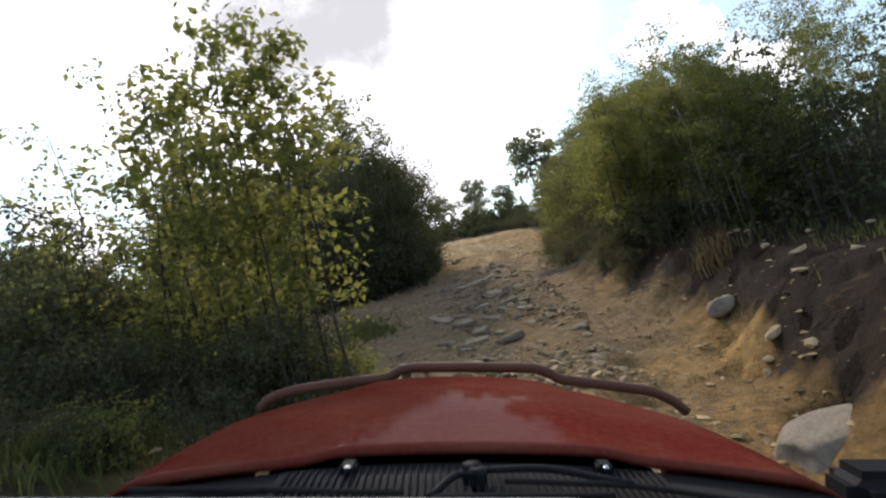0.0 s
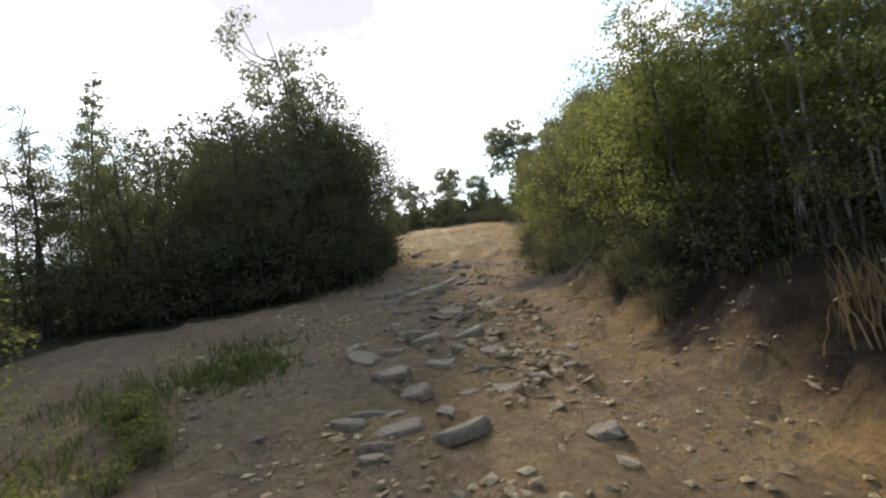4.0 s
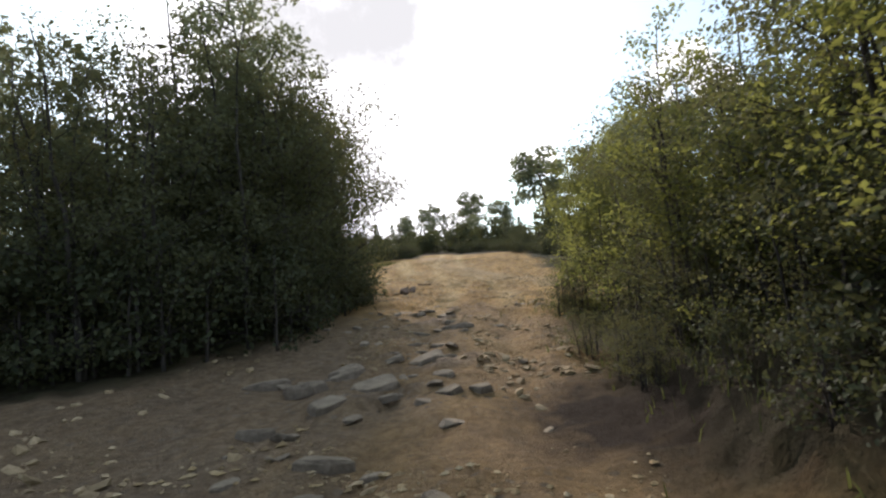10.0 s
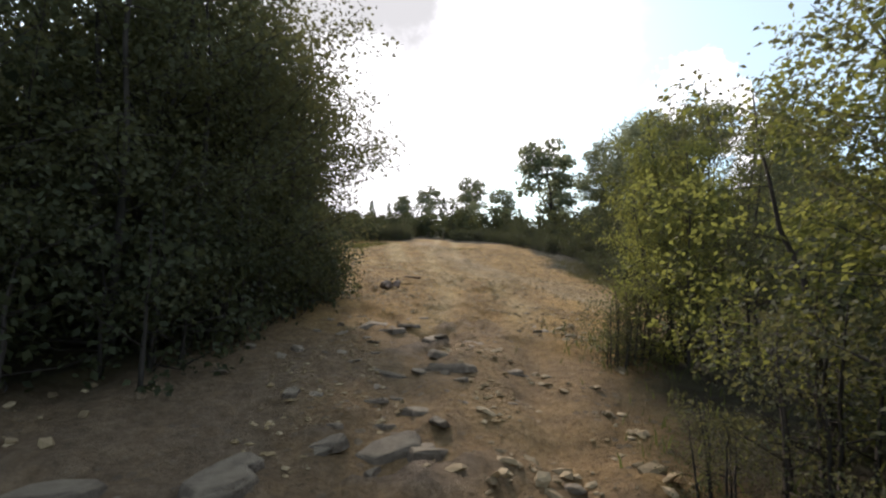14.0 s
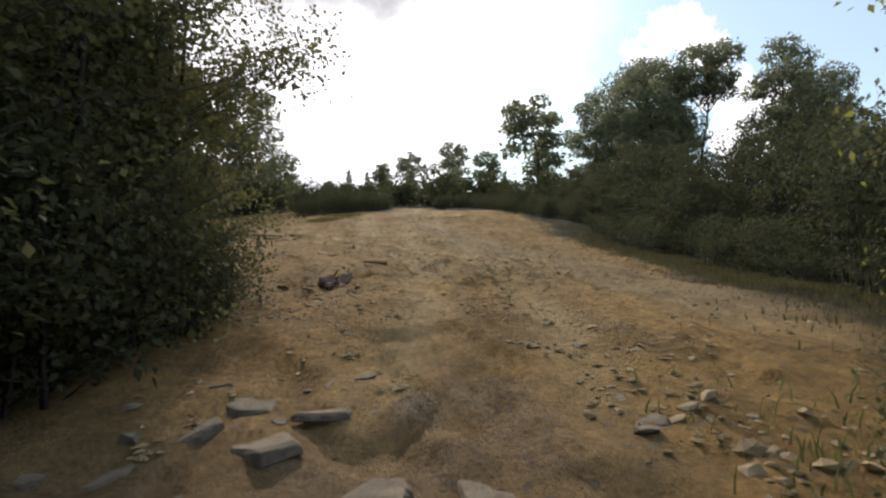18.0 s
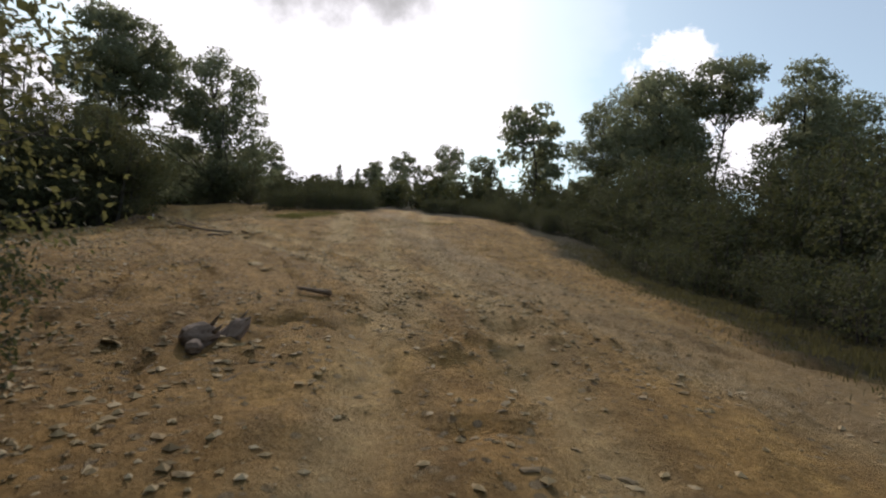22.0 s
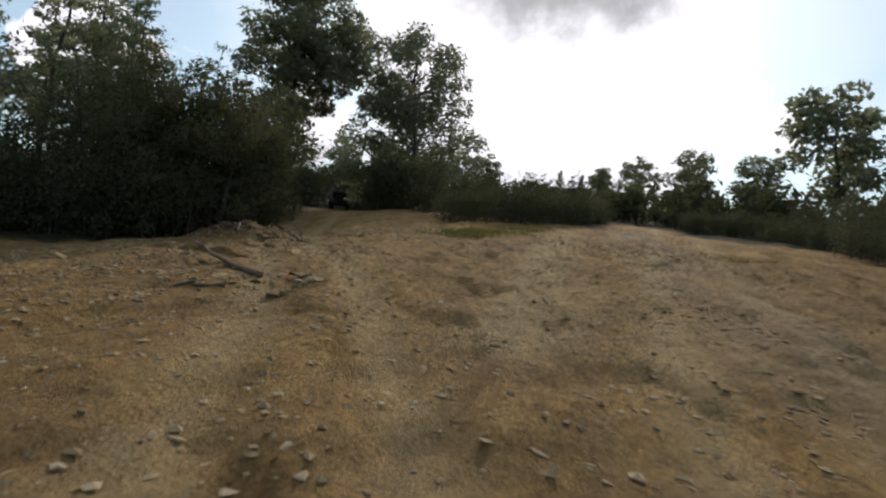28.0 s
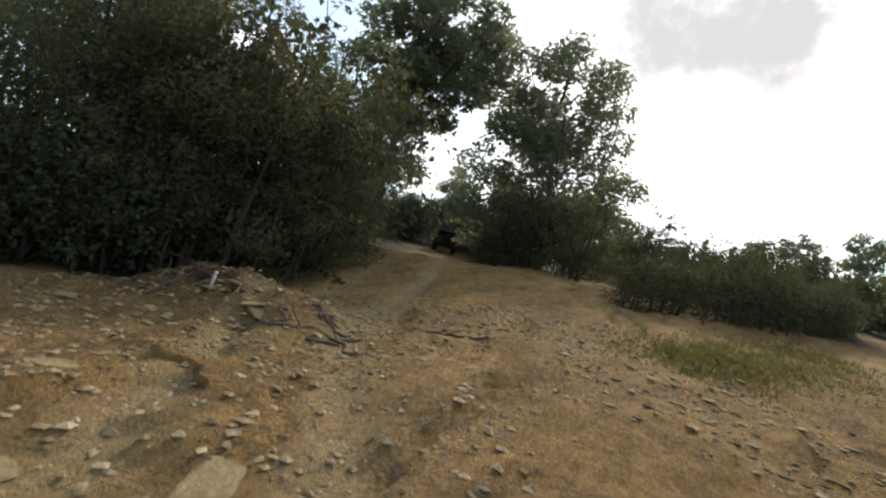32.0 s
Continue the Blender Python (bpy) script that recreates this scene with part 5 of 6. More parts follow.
GRASS = leaf_material("grass_green", (0.045, 0.058, 0.018), (0.115, 0.125, 0.042), (0.19, 0.21, 0.06), 0.35)
GRASS_OLIVE = leaf_material("grass_olive", (0.055, 0.050, 0.020), (0.125, 0.108, 0.045), (0.15, 0.135, 0.05), 0.3)
GRASS_SHORT = leaf_material("grass_short", (0.065, 0.068, 0.020), (0.15, 0.14, 0.048), (0.22, 0.21, 0.06), 0.35)
GRASS_DRY = leaf_material("grass_dry", (0.10, 0.072, 0.038), (0.21, 0.155, 0.08), (0.22, 0.16, 0.07), 0.3)
tagged(new("grass", grass_mesh("grass", ((-1.15, 4.5, 0.35, 0.5, 1500), (-1.7, 5.2, 0.5, 0.5, 900), (-2.9, 3.2, 0.5, 0.7, 1500), (-3.4, 4.6, 0.6, 0.6, 1200), (-2.4, 4.3, 0.4, 0.6, 900), (-1.5, 11.0, 0.35, 0.35, 1100), (-2.6, 10.6, 0.6, 0.5, 900), (-2.6, 8.6, 0.5, 0.5, 500), (-1.9, 12.6, 0.5, 0.3, 400),
                                          (4.6, 4.5, 0.4, 1.5, 350), (4.7, 8.5, 0.3, 2.0, 500), (4.6, 14.0, 0.4, 3.0, 900), (5.4, 21.0, 0.6, 0.7, 500)), 0.17, GRASS, 3)),
       "tufts of green grass on the trail verges", "grass", kind="stuff")
tagged(new("grass", grass_mesh("grass", ((9.9, 28.5, 0.6, 2.0, 5200), (10.6, 34.5, 0.6, 3.0, 5600), (11.4, 41.0, 0.6, 3.0, 4000), (10.0, 24.5, 1.2, 1.0, 2600)), 0.13, GRASS_OLIVE, 4)),
       "strip of olive dry grass along the clearing edge", "grass", kind="stuff")
tagged(new("grass", grass_mesh("grass", ((-2.3, 52.7, 0.45, 0.5, 2600), (-1.7, 53.3, 0.5, 0.6, 2400), (-1.0, 54.6, 0.6, 0.9, 1800), (-0.4, 56.2, 0.5, 0.7, 1200), (6.2, 53.5, 0.5, 0.35, 400), (-9.0, 51.0, 0.6, 0.4, 500)), 0.10, GRASS_SHORT, 5)),
       "short green grass patch on the open dirt", "grass", kind="stuff")
tagged(new("dry_grass", grass_mesh("dry_grass", ((4.04, 7.26, 0.12, 0.14, 80), (3.9, 7.45, 0.12, 0.14, 60), (13.2, 38.0, 0.5, 2.0, 500)), 0.44, GRASS_DRY, 6)),
       "tall straw-coloured dry grass at the thicket edge", "grass", kind="stuff")


# ---- stumps, logs, branches ----
def wood_material(name, dark, light):
    m = Nodes(name, rough=0.85, spec=0.2)
    c = m.ramp(m.noise(6.0, 8, 0.7, where=m.co.outputs["Object"], stretch=(0.3, 3, 3)), (0.3, dark), (0.7, light))
    m.bump(m.noise(18.0, 6, where=m.co.outputs["Object"], stretch=(0.3, 3, 3)), 0.6, 0.015)
    return m.color(c)


DEADWOOD = wood_material("deadwood", (0.08, 0.055, 0.036), (0.24, 0.175, 0.115))
DARKWOOD = wood_material("darkwood", (0.055, 0.037, 0.027), (0.15, 0.105, 0.072))


def limb(name, ends, radii, mat, label, category, rng, forks=0, lift=0.6, parent=None, bendy=0.05, raise_=0.0):
    """A crooked tapering limb between ground places, with broken side twigs."""
    (x0, y0), (x1, y1) = ends
    n = 9
    pts = []
    for i in range(n + 1):
        t = i / n
        x = x0 + (x1 - x0) * t + rng.normal() * bendy * (0 < i < n)
        y = y0 + (y1 - y0) * t + rng.normal() * bendy * (0 < i < n)
        r = radii[0] + (radii[1] - radii[0]) * t
        z = float(ground(x, y)) if bendy > 0.03 else float(ground(x0, y0)) * (1 - t) + float(ground(x1, y1)) * t + 0.03 + raise_ * t * t
        pts.append(Vector((x, y, z + r * lift)))
    origin = pts[0].copy()
    lines = [([p - origin for p in pts], [(radii[0] + (radii[1] - radii[0]) * i / n) * rng.uniform(0.85, 1.12) for i in range(n + 1)])]
    root = tagged(new(name, stems_mesh(name, lines, mat, 9)), label, category)
    root.location = origin
    for k in range(forks):
        i = int(rng.integers(2, n - 1))
        p = pts[i] - origin
        d = Vector((rng.normal(), rng.normal(), abs(rng.normal()) * 0.4 + 0.1)).normalized() * rng.uniform(0.25, 0.6)
        r = lines[0][1][i] * 0.45
        f = new("twig", stems_mesh("twig", [([p, p + d * 0.5 + Vector((0, 0, 0.02)), p + d], [r, r * 0.7, r * 0.25])], mat, 6))
        f.parent = root
    return root


wrng = np.random.default_rng(12)
limb("log", ((-2.35, 42.82), (-4.9, 44.3)), (0.046, 0.025), DEADWOOD, "long bare weathered log lying on the dirt slope", "log", wrng, 1, bendy=0.02, raise_=0.22)


def crust(x0, y0, x1, y1, high, deep, label):
    """A plate of washed hard earth: flush with the slope behind, ending in a low broken face."""
    nu, nv = 44, 12
    run = math.hypot(x1 - x0, y1 - y0)
    ux, uy = (x1 - x0) / run, (y1 - y0) / run
    verts, faces = [], []
    for i in range(nu + 1):
        u = i / nu
        wander = 0.20 * math.sin(2.6 * u * run + x0) + 0.45 * float(fbm(u * run * 1.6, x0, 3, 161)) + 0.16 * float(fbm(u * run * 7, y0, 2, 163))
        taper = min(1.0, 5 * u, 5 * (1 - u)) ** 0.6
        for k in range(nv + 3):
            v = max(0.0, (k - 2) / nv)
            back = wander + deep * v * (0.4 + 0.6 * taper) + (0.05 if k == 0 else -0.012 if k == 1 else 0.012 if k == 2 else 0.0)
            x, y = x0 + ux * u * run - uy * back, y0 + uy * u * run + ux * back
            rise = -0.12 if k == 0 else 0.25 * high * taper if k == 1 else high * taper * (1 - v) ** 1.3 * (1 + 0.35 * float(fbm(x * 4, y * 4, 3, 165))) - 0.03 * v * v
            verts.append((x, y, float(ground(x, y)) + rise))
    w = nv + 3
    for i in range(nu):
        for k in range(w - 1):
            a = i * w + k
            faces.append((a, a + w, a + w + 1, a + 1))
    tagged(new("earth_crust", mesh_from("earth_crust", verts, faces, [DIRT])), label, "earth", "earth crusts")


crust(-6.7, 45.55, -4.2, 45.0, 0.14, 0.75, "tan crust of hard washed earth with a broken edge")
crust(-8.9, 46.3, -7.1, 45.9, 0.09, 0.6, "low tan crust of washed earth on the dirt slope")
crust(-6.3, 47.2, -4.9, 47.0, 0.07, 0.6, "low tan crust of washed earth on the dirt slope")
stone(-4.05, 44.4, 0.3, 1.3, 0.5, "brown lump of hard earth below the washed crust", "clearing stones", turn=-20)
limb("log", ((1.9, 31.15), (2.42, 30.84)), (0.022, 0.042), DEADWOOD, "short brown log half sunk in the dirt", "log", wrng, 0, bendy=0.01)
limb("branch", ((-3.0, 41.6), (-2.2, 41.9)), (0.02, 0.03), DEADWOOD, "thin broken stick lying on the dirt", "branch", wrng, 1)
limb("branch", ((-6.6, 48.6), (-5.6, 49.5)), (0.016, 0.026), DEADWOOD, "broken branch by the spoil heap", "branch", wrng, 2)
limb("branch", ((-5.4, 50.6), (-4.6, 50.8)), (0.014, 0.024), DARKWOOD, "broken branch by the spoil heap", "branch", wrng, 2)


def wood_chunk(x, y, length, radius, turn, tip, label):
    """A charred broken piece of trunk: a lumpy tapered core with torn splinters at one end."""
    bm = bmesh.new()
    bmesh.ops.create_icosphere(bm, subdivisions=3, radius=1.0)
    for v in bm.verts:
        w = 1 + 0.28 * noise.noise(v.co * 1.7 + Vector((x, y, 0))) + 0.12 * noise.noise(v.co * 4.5)
        v.co = Vector((v.co.x * length * 0.5 * w, v.co.y * radius * w * (1.1 - 0.25 * v.co.x), v.co.z * radius * w))
    me = bpy.data.meshes.new("wood_chunk")
    bm.to_mesh(me)
    bm.free()
    me.materials.append(CHARRED)
    ob = tagged(new("wood_chunk", me), label, "wood", "stump pieces")
    ob.matrix_world = pose(x, y, float(ground(x, y)) + radius * 0.62, 0, -tip, turn)
    for k in range(2):
        a = wrng.uniform(0, 6.28)
        p = Vector((length * 0.3, 0.6 * radius * math.cos(a), 0.6 * radius * math.sin(a)))
        d = Vector((length * wrng.uniform(0.2, 0.4), radius * wrng.normal() * 0.4, radius * wrng.normal() * 0.4))
        sp = new("splinter", stems_mesh("splinter", [([p, p + d * 0.6, p + d], [radius * 0.16, radius * 0.12, 0.004])], DEADWOOD, 6))
        sp.parent = ob
    return ob


CHARRED = wood_material("charred_wood", (0.095, 0.068, 0.050), (0.26, 0.195, 0.145))
wood_chunk(1.46, 28.2, 0.36, 0.13, 25, 12, "dark charred chunk of stump lying on the dirt")
wood_chunk(1.7, 28.5, 0.42, 0.09, 50, 34, "dark charred piece of trunk tilted out of the dirt")
wood_chunk(1.5, 27.95, 0.26, 0.07, 100, 0, "small dark charred chunk beside the stump")
for x, y, size in ((2.0, 28.35, 0.17), (1.8, 28.25, 0.16), (1.72, 28.1, 0.13), (0.72, 28.1, 0.22), (1.95, 28.05, 0.1)):
    stone(x, y, size, 1.4, 0.35, "pale brown stone beside the charred stump", "clearing stones")

for i in range(14):
    stone(-9.2 + 6.2 * rnd.random(), 42.6 + 3.9 * rnd.random(), rnd.uniform(0.14, 0.36), rnd.uniform(1.2, 2.2), rnd.uniform(0.5, 0.64), "flat brown slab bedded in the dirt slope", "slope slabs", shapes=CRUSTS)
for i in range(10):
    stone(-2.1 + rnd.gauss(0, 0.55), 42.4 + rnd.gauss(0, 0.3), rnd.uniform(0.06, 0.2), rnd.uniform(1.0, 1.5), 0.3, "brown broken stone at the end of the long log", "log stones")

# roots hanging from the spoil heap, and a pale stake on it
for k in range(16):
    x, y = wrng.uniform(-9.6, -5.6), wrng.uniform(48.7, 50.3)
    a = wrng.uniform(0, 6.28)
    limb("root", ((x, y), (x + 0.5 * math.cos(a), y + 0.4 * math.sin(a))), (0.022, 0.01), DEADWOOD if k % 2 else DARKWOOD, "torn root in the spoil heap", "root", wrng, 1, 1.2)["group"] = "torn roots"
for k in range(14):
    stone(-8.0 + wrng.normal() * 1.3, 49.1 + wrng.normal() * 0.35, 0.06 + 0.16 * wrng.random() ** 2, wrng.uniform(1.0, 1.5), 0.3, "brown clod of earth and stone on the spoil heap", "spoil clods", shapes=CRUSTS)
stone(-6.75, 48.95, 0.28, 1.3, 0.3, "pale grey boulder at the foot of the spoil heap", "clearing stones")
stone(-9.2, 48.2, 0.24, 1.3, 0.35, "pale grey boulder at the foot of the spoil heap", "clearing stones")


def plain(name, color, rough=0.5, metal=0.0, grain=0.0, spec=0.5):
    m = Nodes(name, rough=rough, metal=metal, spec=spec)
    dark = tuple(0.7 * v for v in color)
    return m.color(m.ramp(m.noise(4.0 if not grain else grain, 5, where=m.co.outputs["Object"]), (0.3, dark), (0.7, color)))


PALE = plain("pale_wood", (0.62, 0.6, 0.55), 0.8)
v, f = tube([(0, 0, -0.15), (0.01, 0, 0.1), (0.02, 0.01, 0.24)], [0.022, 0.022, 0.02], 8)
stake = tagged(new("stake", mesh_from("stake", [tuple(p) for p in v], f, [PALE])), "short pale stake standing on the spoil heap", "stake")
stake.location = (-7.6, 48.9, float(ground(-7.6, 48.9)))


# ---- the red truck that stands at the foot of the trail ----
def part(name, me, mat, parent, label=""):
    """Links mesh data as one part under a thing or a part."""
    if mat is not None and not me.materials:
        me.materials.append(mat)
    ob = new(name, me)
    ob.parent = parent
    if label:
        ob["label"] = label
    return ob


def grid_mesh(name, fn, us, vs, thick=0.0, smooth_faces=True):
    """A sheet fn(u, v) with a back face thick below it."""
    verts, faces = [], []
    nu, nv = len(us), len(vs)
    top = [tuple(fn(u, v)) for v in vs for u in us]
    verts += top
    faces += [(j * nu + i, j * nu + i + 1, (j + 1) * nu + i + 1, (j + 1) * nu + i) for j in range(nv - 1) for i in range(nu - 1)]
    if thick:
        o = len(verts)
        verts += [(x, y, z - thick) for x, y, z in top]
        faces += [(o + (j + 1) * nu + i, o + (j + 1) * nu + i + 1, o + j * nu + i + 1, o + j * nu + i) for j in range(nv - 1) for i in range(nu - 1)]
        rim = [i for i in range(nu)] + [j * nu + nu - 1 for j in range(1, nv)] + [(nv - 1) * nu + i for i in range(nu - 2, -1, -1)] + [j * nu for j in range(nv - 2, 0, -1)]
        for a, b in zip(rim, rim[1:] + rim[:1]):
            faces.append((b, a, o + a, o + b))
    return mesh_from(name, verts, faces, (), smooth_faces)


def box_mesh(name, x0, x1, y0, y1, z0, z1, bevel=0.01, segments=2):
    bm = bmesh.new()
    bmesh.ops.create_cube(bm, size=1)
    for v in bm.verts:
        v.co = Vector(((x0 + x1) / 2 + v.co.x * (x1 - x0), (y0 + y1) / 2 + v.co.y * (y1 - y0), (z0 + z1) / 2 + v.co.z * (z1 - z0)))
    if bevel:
        bmesh.ops.bevel(bm, geom=bm.edges[:], offset=bevel, segments=segments, affect="EDGES")
    me = bpy.data.meshes.new(name)
    bm.to_mesh(me)
    bm.free()
    return me


def tube_mesh(name, pts, r, sides=12):
    smoothed = []
    for a, b in zip(pts, pts[1:]):
        smoothed += [Vector(a).lerp(Vector(b), k / 4) for k in range(4)]
    smoothed.append(Vector(pts[-1]))
    for _ in range(1):
        smoothed = [smoothed[0]] + [(p + 2 * q + n) / 4 for p, q, n in zip(smoothed, smoothed[1:], smoothed[2:])] + [smoothed[-1]]
    v, f = tube(smoothed, [r] * len(smoothed), sides)
    return mesh_from(name, [tuple(p) for p in v], f)


def lathe_mesh(name, profile, sides=32):
    """A ring of profile points (radius, across) turned about the x axis."""
    n = len(profile)
    verts = [(a, r * math.cos(2 * math.pi * k / sides), r * math.sin(2 * math.pi * k / sides)) for k in range(sides) for r, a in profile]
    faces = [(k * n + i, k * n + (i + 1) % n, ((k + 1) % sides) * n + (i + 1) % n, ((k + 1) % sides) * n + i) for k in range(sides) for i in range(n)]
    return mesh_from(name, verts, faces)


def red_paint():
    m = Nodes("dusty_red_paint", rough=0.4, spec=0.0)
    dust = m.noise(3.0, 8, 0.65)
    c = m.mix(m.ramp(dust, (0.35, 0.12), (0.75, 0.5)), (0.115, 0.009, 0.008), (0.17, 0.078, 0.046))
    c = m.mix(m.ramp(m.noise(60.0, 4), (0.45, 0.0), (0.8, 0.25)), c, (0.22, 0.12, 0.07))
    m.l.new(m.ramp(dust, (0.3, 0.3), (0.75, 0.6)), m.b.inputs["Roughness"])
    m.b.inputs["Coat Weight"].default_value, m.b.inputs["Coat Roughness"].default_value = 0.10, 0.05
    return m.color(c)


RED = red_paint()
BLACK = plain("black_plastic", (0.016, 0.016, 0.017), 0.7, spec=0.1)
GREY = plain("grey_cowl_plastic", (0.026, 0.024, 0.023), 0.85, spec=0.08)
CHROME = plain("chrome", (0.75, 0.75, 0.76), 0.18, 1.0)
RUBBER = plain("tyre_rubber", (0.025, 0.023, 0.022), 0.9, spec=0.1)
RUST = plain("dusty_red_bar", (0.115, 0.042, 0.02), 0.75, 0.0, 8)
DASH = plain("pale_dash", (0.45, 0.43, 0.39), 0.8)
LENS = plain("lamp_lens", (0.6, 0.6, 0.58), 0.15)

t0, eye0, aim0, roll0 = PATH[0]
truck = tagged(new("truck"), "dusty red truck front with a tubular grille guard", "truck")
truck.matrix_world = look(eye0, aim0, roll0) @ Matrix(((1, 0, 0, 0), (0, 0, 1, 0), (0, -1, 0, 0), (0, 0, 0, 1)))
MID = 0.055


def hood_point(u, v):
    """u: -1 to 1 across, v: 0 at the windscreen to 1 at the nose."""
    y = 1.0 + 1.0 * v - 0.06 * u * u * (1 - v) - 0.07 * u * u * v
    x = MID + u * (0.60 + 0.03 * v)
    z = -0.388 - 0.085 * v - 0.02 * v**4 + 0.018 * math.sin(math.pi * v)
    z -= (0.025 + 0.064 * v) * abs(u) ** 2.3
    edge = 0.48 + 0.06 * v
    z += 0.013 / (1 + math.exp((abs(u) - edge) * 40))
    return x, y, z


hood = part("hood", grid_mesh("hood", hood_point, [i / 30 - 1 for i in range(61)], [i / 24 for i in range(25)], 0.012), RED, truck, "dusty red crowned hood")
for s_ in (-1, 1):
    def fender_point(u, v, side=s_):
        x0, y0, z0 = hood_point(side, v)
        w = 0.10 * u
        return x0 + side * (0.006 + w), y0 - 0.02 * u, z0 - 0.006 - 0.16 * u**2.4 - (0.45 * max(0, u - 0.8) * 5 * 0.2)

    part("fender", grid_mesh("fender", fender_point, [i / 10 for i in range(11)], [i / 16 * 1.0 for i in range(17)], 0.01), RED, truck)
    x0 = MID + s_ * 0.71
    part("side_panel", box_mesh("side_panel", x0 - 0.015, x0 + 0.015, 0.92, 1.2, -1.05, -0.60, 0.008), RED, truck)
    wheel = part("wheel", lathe_mesh("wheel", [(0.10, -0.08), (0.20, -0.08), (0.20, 0.08), (0.10, 0.08)]), CHROME, truck, "steel wheel rim")
    wheel.location = (MID + s_ * 0.66, 1.55, -1.12)
    part("tyre", lathe_mesh("tyre", [(0.2, -0.1), (0.33, -0.115), (0.365, -0.09), (0.37, 0.0), (0.365, 0.09), (0.33, 0.115), (0.2, 0.1)], 40), RUBBER, wheel, "dusty black off-road tyre")
    lamp_ring = part("headlight", lathe_mesh("headlight", [(0.0, 0.0), (0.085, 0.0), (0.095, -0.02), (0.08, -0.05), (0.0, -0.05)], 24), LENS, truck, "round clear headlight")
    lamp_ring.matrix_basis = pose(MID + s_ * 0.5, 2.02, -0.72, 0, 0, 90)
part("nose_panel", grid_mesh("nose_panel", lambda u, v: (MID + u * (0.63 + 0.05 * v), 1.995 - 0.07 * u * u + 0.02 * v, hood_point(u, 1.0)[2] - 0.015 - 0.36 * v), [i / 10 - 1 for i in range(21)], [i / 6 for i in range(7)]), RED, truck)
for k in range(8):
    x = MID - 0.35 + 0.1 * k
    part("grille_slat", box_mesh("grille_slat", x - 0.03, x + 0.03, 2.02, 2.035, -0.82, -0.62, 0.006, 1), BLACK, truck)
part("bumper", box_mesh("bumper", MID - 0.82, MID + 0.82, 2.0, 2.14, -1.06, -0.90, 0.03, 3), BLACK, truck, "black steel front bumper")
part("chassis", box_mesh("chassis", MID - 0.45, MID + 0.45, 0.5, 2.0, -1.1, -0.95, 0.02), BLACK, truck)
part("axle", box_mesh("axle", MID - 0.6, MID + 0.6, 1.51, 1.59, -1.16, -1.08, 0.02), BLACK, truck)
part("engine_bay", box_mesh("engine_bay", MID - 0.55, MID + 0.55, 0.86, 1.93, -1.0, -0.62, 0.02), BLACK, truck)

GY_ = 2.12


def bar_at(*pix):
    return [((px - 784) / 934 * GY_, GY_, -(py - 441) / 934 * GY_) for px, py in pix]


part("guard_bar", tube_mesh("guard_bar", bar_at((462, 724), (476, 706), (520, 690), (600, 678), (690, 668), (708, 655), (735, 650), (840, 649), (945, 651), (968, 658), (990, 671), (1080, 682), (1150, 691), (1190, 708), (1214, 728)), 0.02), RUST, truck, "dust-covered red tubular guard bar")
part("guard_hoop", tube_mesh("guard_hoop", [(MID - 0.69, GY_ - 0.02, -0.64), (MID - 0.74, GY_ - 0.05, -0.8), (MID - 0.7, GY_ - 0.02, -0.95), (MID, GY_, -0.97), (MID + 0.7, GY_ - 0.02, -0.95), (MID + 0.74, GY_ - 0.05, -0.8), (MID + 0.66, GY_ - 0.02, -0.64)], 0.02), RUST, truck)
for x in (MID - 0.2, MID + 0.2):
    part("guard_upright", tube_mesh("guard_upright", [(x, GY_, -0.5), (x, GY_ + 0.01, -0.75), (x, GY_ - 0.02, -0.98)], 0.018), RUST, truck)

# cowl between hood and windscreen
cowl = part("cowl", grid_mesh("cowl", lambda u, v: (MID + u * 0.66, 0.76 + 0.235 * v - 0.07 * u * u, -0.415 - 0.035 * u * u + 0.012 * v), [i / 12 - 1 for i in range(25)], [i / 4 for i in range(5)], 0.02), GREY, truck, "dusty grey cowl panel")
part("cowl_well", grid_mesh("cowl_well", lambda u, v: (MID - 0.005 + u * 0.345, 0.79 + 0.195 * v - 0.02 * u * u, -0.409 - 0.01 * u * u + 0.012 * v), [i / 8 - 1 for i in range(17)], [i / 3 for i in range(4)], 0.004), BLACK, cowl, "black air intake")
for k in range(52):
    x = MID - 0.335 + 0.013 * k
    u = (x - MID) / 0.345
    part("cowl_slat", box_mesh("cowl_slat", x - 0.0022, x + 0.0022, 0.80 - 0.02 * u * u, 0.975 - 0.02 * u * u, -0.409 - 0.008 * u * u, -0.396 - 0.008 * u * u, 0), GREY, cowl)
for x in (-0.17, 0.29):
    noz = part("washer_nozzle", box_mesh("washer_nozzle", x - 0.014, x + 0.014, 0.945, 0.975, -0.405, -0.386, 0.004), BLACK, cowl)
    part("jet", box_mesh("jet", x - 0.006, x + 0.006, 0.938, 0.948, -0.394, -0.386, 0.002), CHROME, noz)


def wiper(pivot, tip, blade_a, blade_b):
    arm = part("wiper", tube_mesh("wiper", [pivot, ((pivot[0] + tip[0]) / 2, (pivot[1] + tip[1]) / 2 + 0.01, pivot[2] + 0.02), tip], 0.006, 8), BLACK, truck, "black windscreen wiper")
    part("blade", tube_mesh("blade", [blade_a, tip, blade_b], 0.005, 6), RUBBER, arm)
    part("pivot_cap", tube_mesh("pivot_cap", [(pivot[0], pivot[1], pivot[2] - 0.02), (pivot[0], pivot[1], pivot[2] + 0.012)], 0.016, 10), BLACK, arm)
    return arm


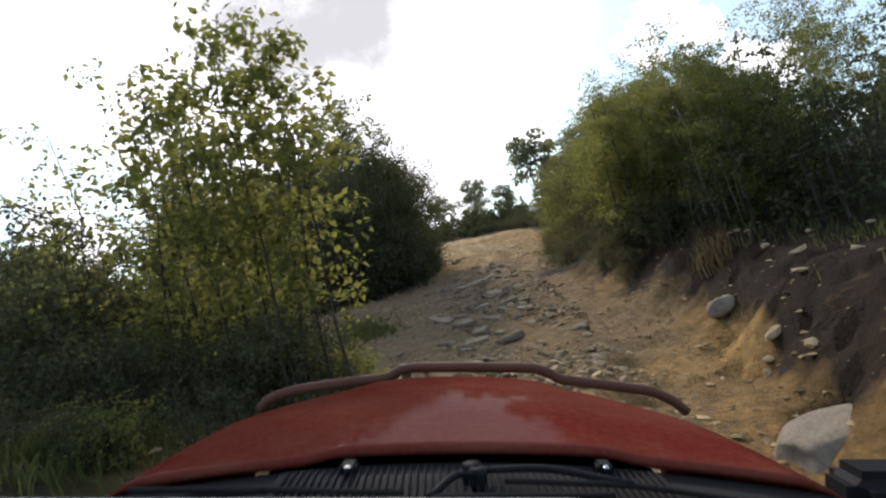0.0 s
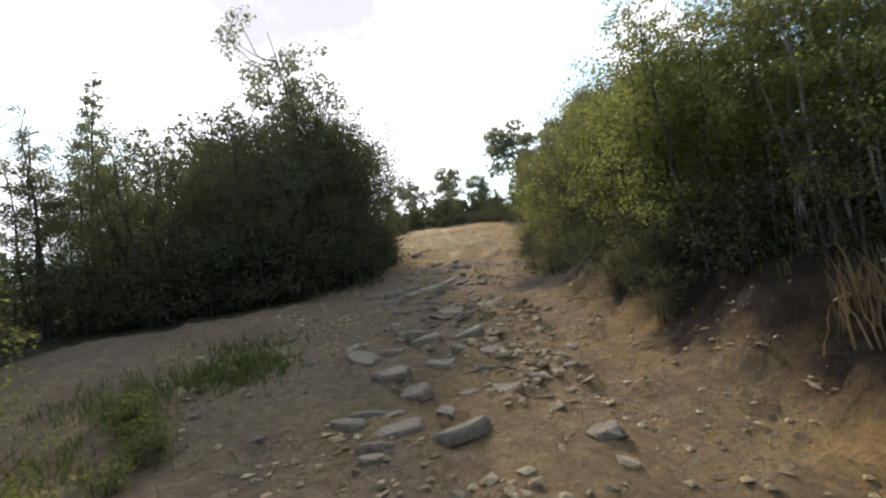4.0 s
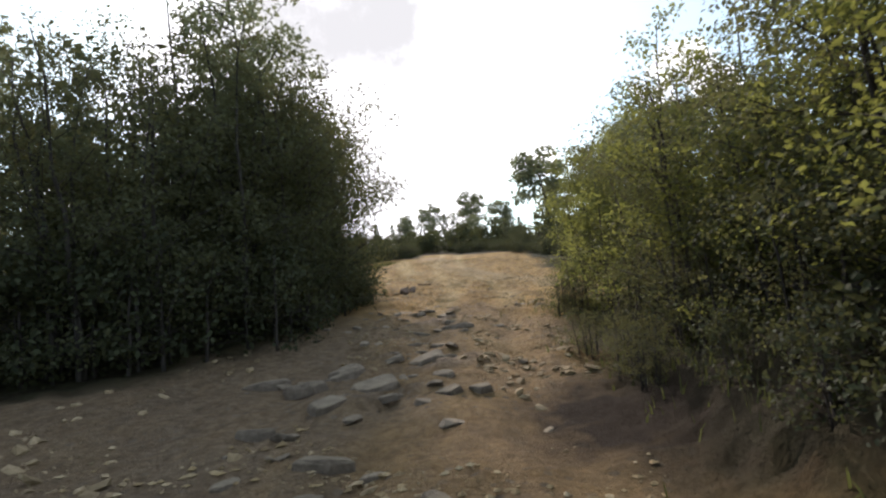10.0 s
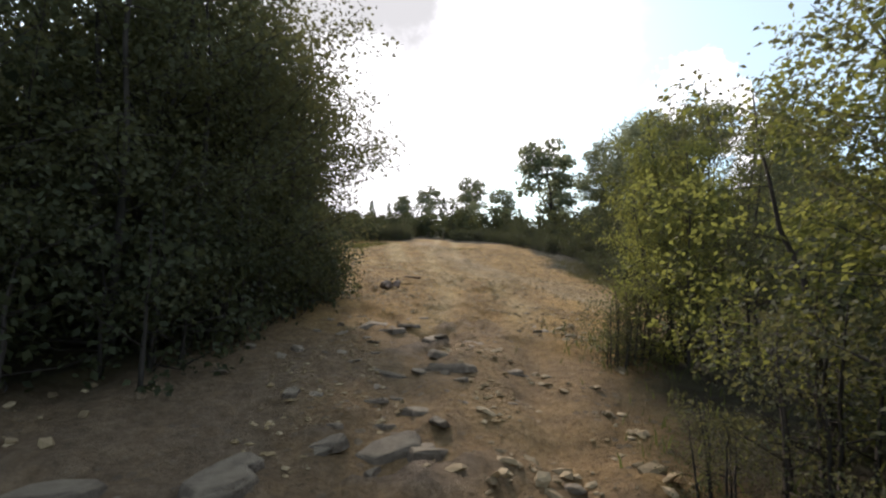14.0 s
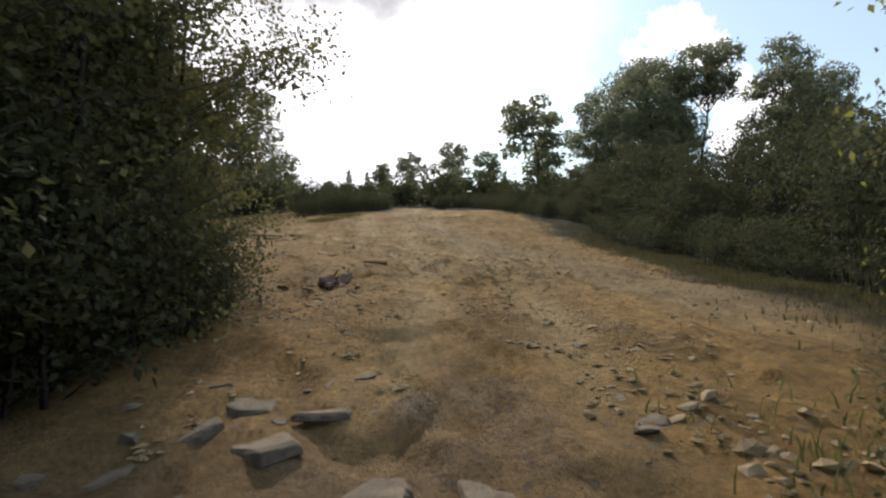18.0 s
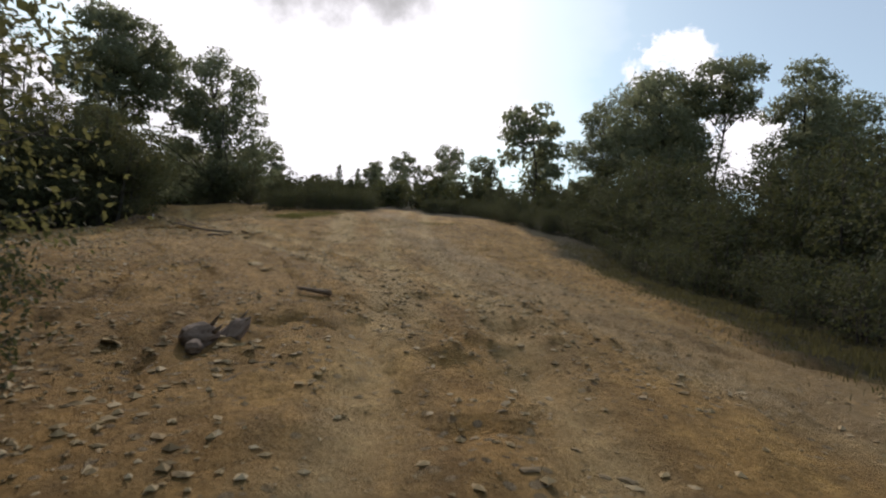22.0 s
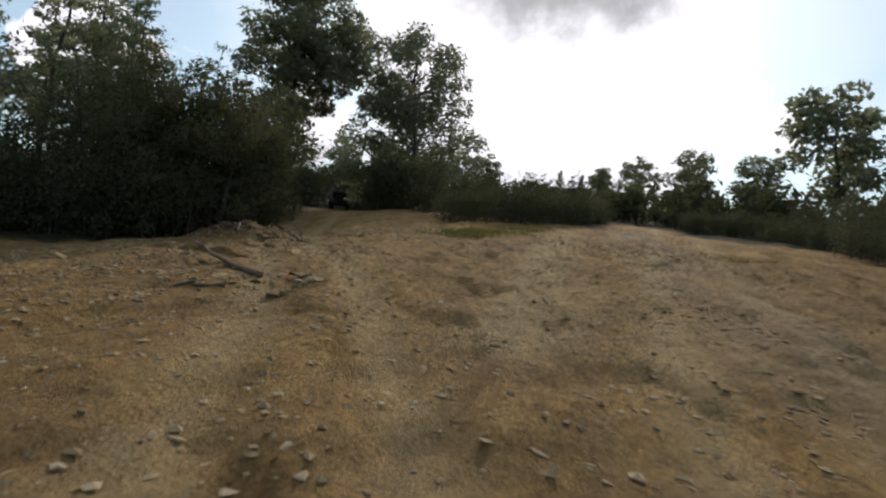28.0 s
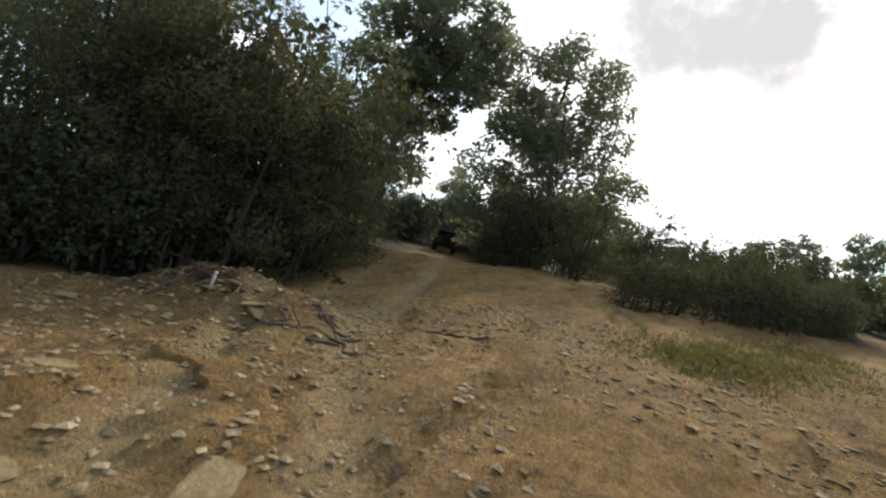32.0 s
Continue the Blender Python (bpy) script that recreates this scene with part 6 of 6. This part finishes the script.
wiper((0.06, 0.90, -0.385), (-0.02, 0.80, -0.375), (-0.02, 0.80, -0.378), (0.26, 0.80, -0.372))
wiper((0.05, 0.92, -0.385), (0.30, 0.83, -0.37), (0.10, 0.86, -0.376), (0.48, 0.80, -0.385))
wiper((-0.50, 0.86, -0.42), (-0.28, 0.84, -0.382), (-0.52, 0.88, -0.40), (-0.06, 0.81, -0.372))
part("dash_top", box_mesh("dash_top", -0.75, 0.2, 0.60, 0.745, -0.40, -0.345, 0.012), DASH, truck, "pale strip of the dashboard top")
mirror = part("wing_mirror", box_mesh("wing_mirror", 0.80, 1.02, 1.02, 1.14, -0.56, -0.44, 0.03, 3), BLACK, truck, "black wing mirror housing")
part("mirror_arm", tube_mesh("mirror_arm", [(0.70, 1.0, -0.60), (0.76, 1.04, -0.55), (0.84, 1.08, -0.50)], 0.014, 8), BLACK, mirror)

# ---- dark off-road car waiting up the side track ----
DARK_PAINT = plain("dark_car_paint", (0.03, 0.032, 0.036), 0.3)
GLASS_DARK = plain("tinted_window", (0.012, 0.013, 0.014), 0.08)
TAIL = plain("tail_lamp_red", (0.35, 0.015, 0.012), 0.25)
car = tagged(new("off_road_car"), "dark boxy off-road car on the side track", "car")
cx, cy = -21.4, 80.0
car.matrix_world = pose(cx, cy, float(ground(cx, cy)), 6, 0, 26)
part("body", box_mesh("body", -0.82, 0.82, -1.7, 2.0, 0.45, 1.05, 0.07, 3), DARK_PAINT, car)
cab = part("cab", box_mesh("cab", -0.72, 0.72, -1.65, 0.7, 1.04, 1.72, 0.09, 3), DARK_PAINT, car)
part("rear_window", box_mesh("rear_window", -0.56, 0.56, -1.665, -1.64, 1.16, 1.6, 0.01), GLASS_DARK, cab)
for s_ in (-1, 1):
    part("side_window", box_mesh("side_window", s_ * 0.725 - 0.01, s_ * 0.725 + 0.01, -1.4, 0.4, 1.16, 1.58, 0.008), GLASS_DARK, cab)
    part("tail_lamp", box_mesh("tail_lamp", s_ * 0.72 - 0.07, s_ * 0.72 + 0.07, -1.73, -1.69, 0.75, 0.98, 0.01), TAIL, car)
    for y in (-1.15, 1.3):
        w = part("wheel", lathe_mesh("wheel", [(0.09, -0.09), (0.2, -0.09), (0.2, 0.09), (0.09, 0.09)], 20), CHROME, car)
        w.location = (s_ * 0.72, y, 0.38)
        part("tyre", lathe_mesh("tyre", [(0.2, -0.11), (0.36, -0.12), (0.38, 0.0), (0.36, 0.12), (0.2, 0.11)], 24), RUBBER, w)
part("rear_bumper", box_mesh("rear_bumper", -0.8, 0.8, -1.82, -1.7, 0.48, 0.62, 0.02), BLACK, car, "black rear bumper")
part("roof_rack", box_mesh("roof_rack", -0.6, 0.6, -1.4, 0.4, 1.74, 1.78, 0.01), BLACK, car)
spare = part("spare_wheel", lathe_mesh("spare_wheel", [(0.1, -0.1), (0.33, -0.11), (0.36, 0.0), (0.33, 0.11), (0.1, 0.1)], 24), RUBBER, car)
spare.matrix_basis = pose(0.1, -1.83, 1.0, 0, 0, 90)
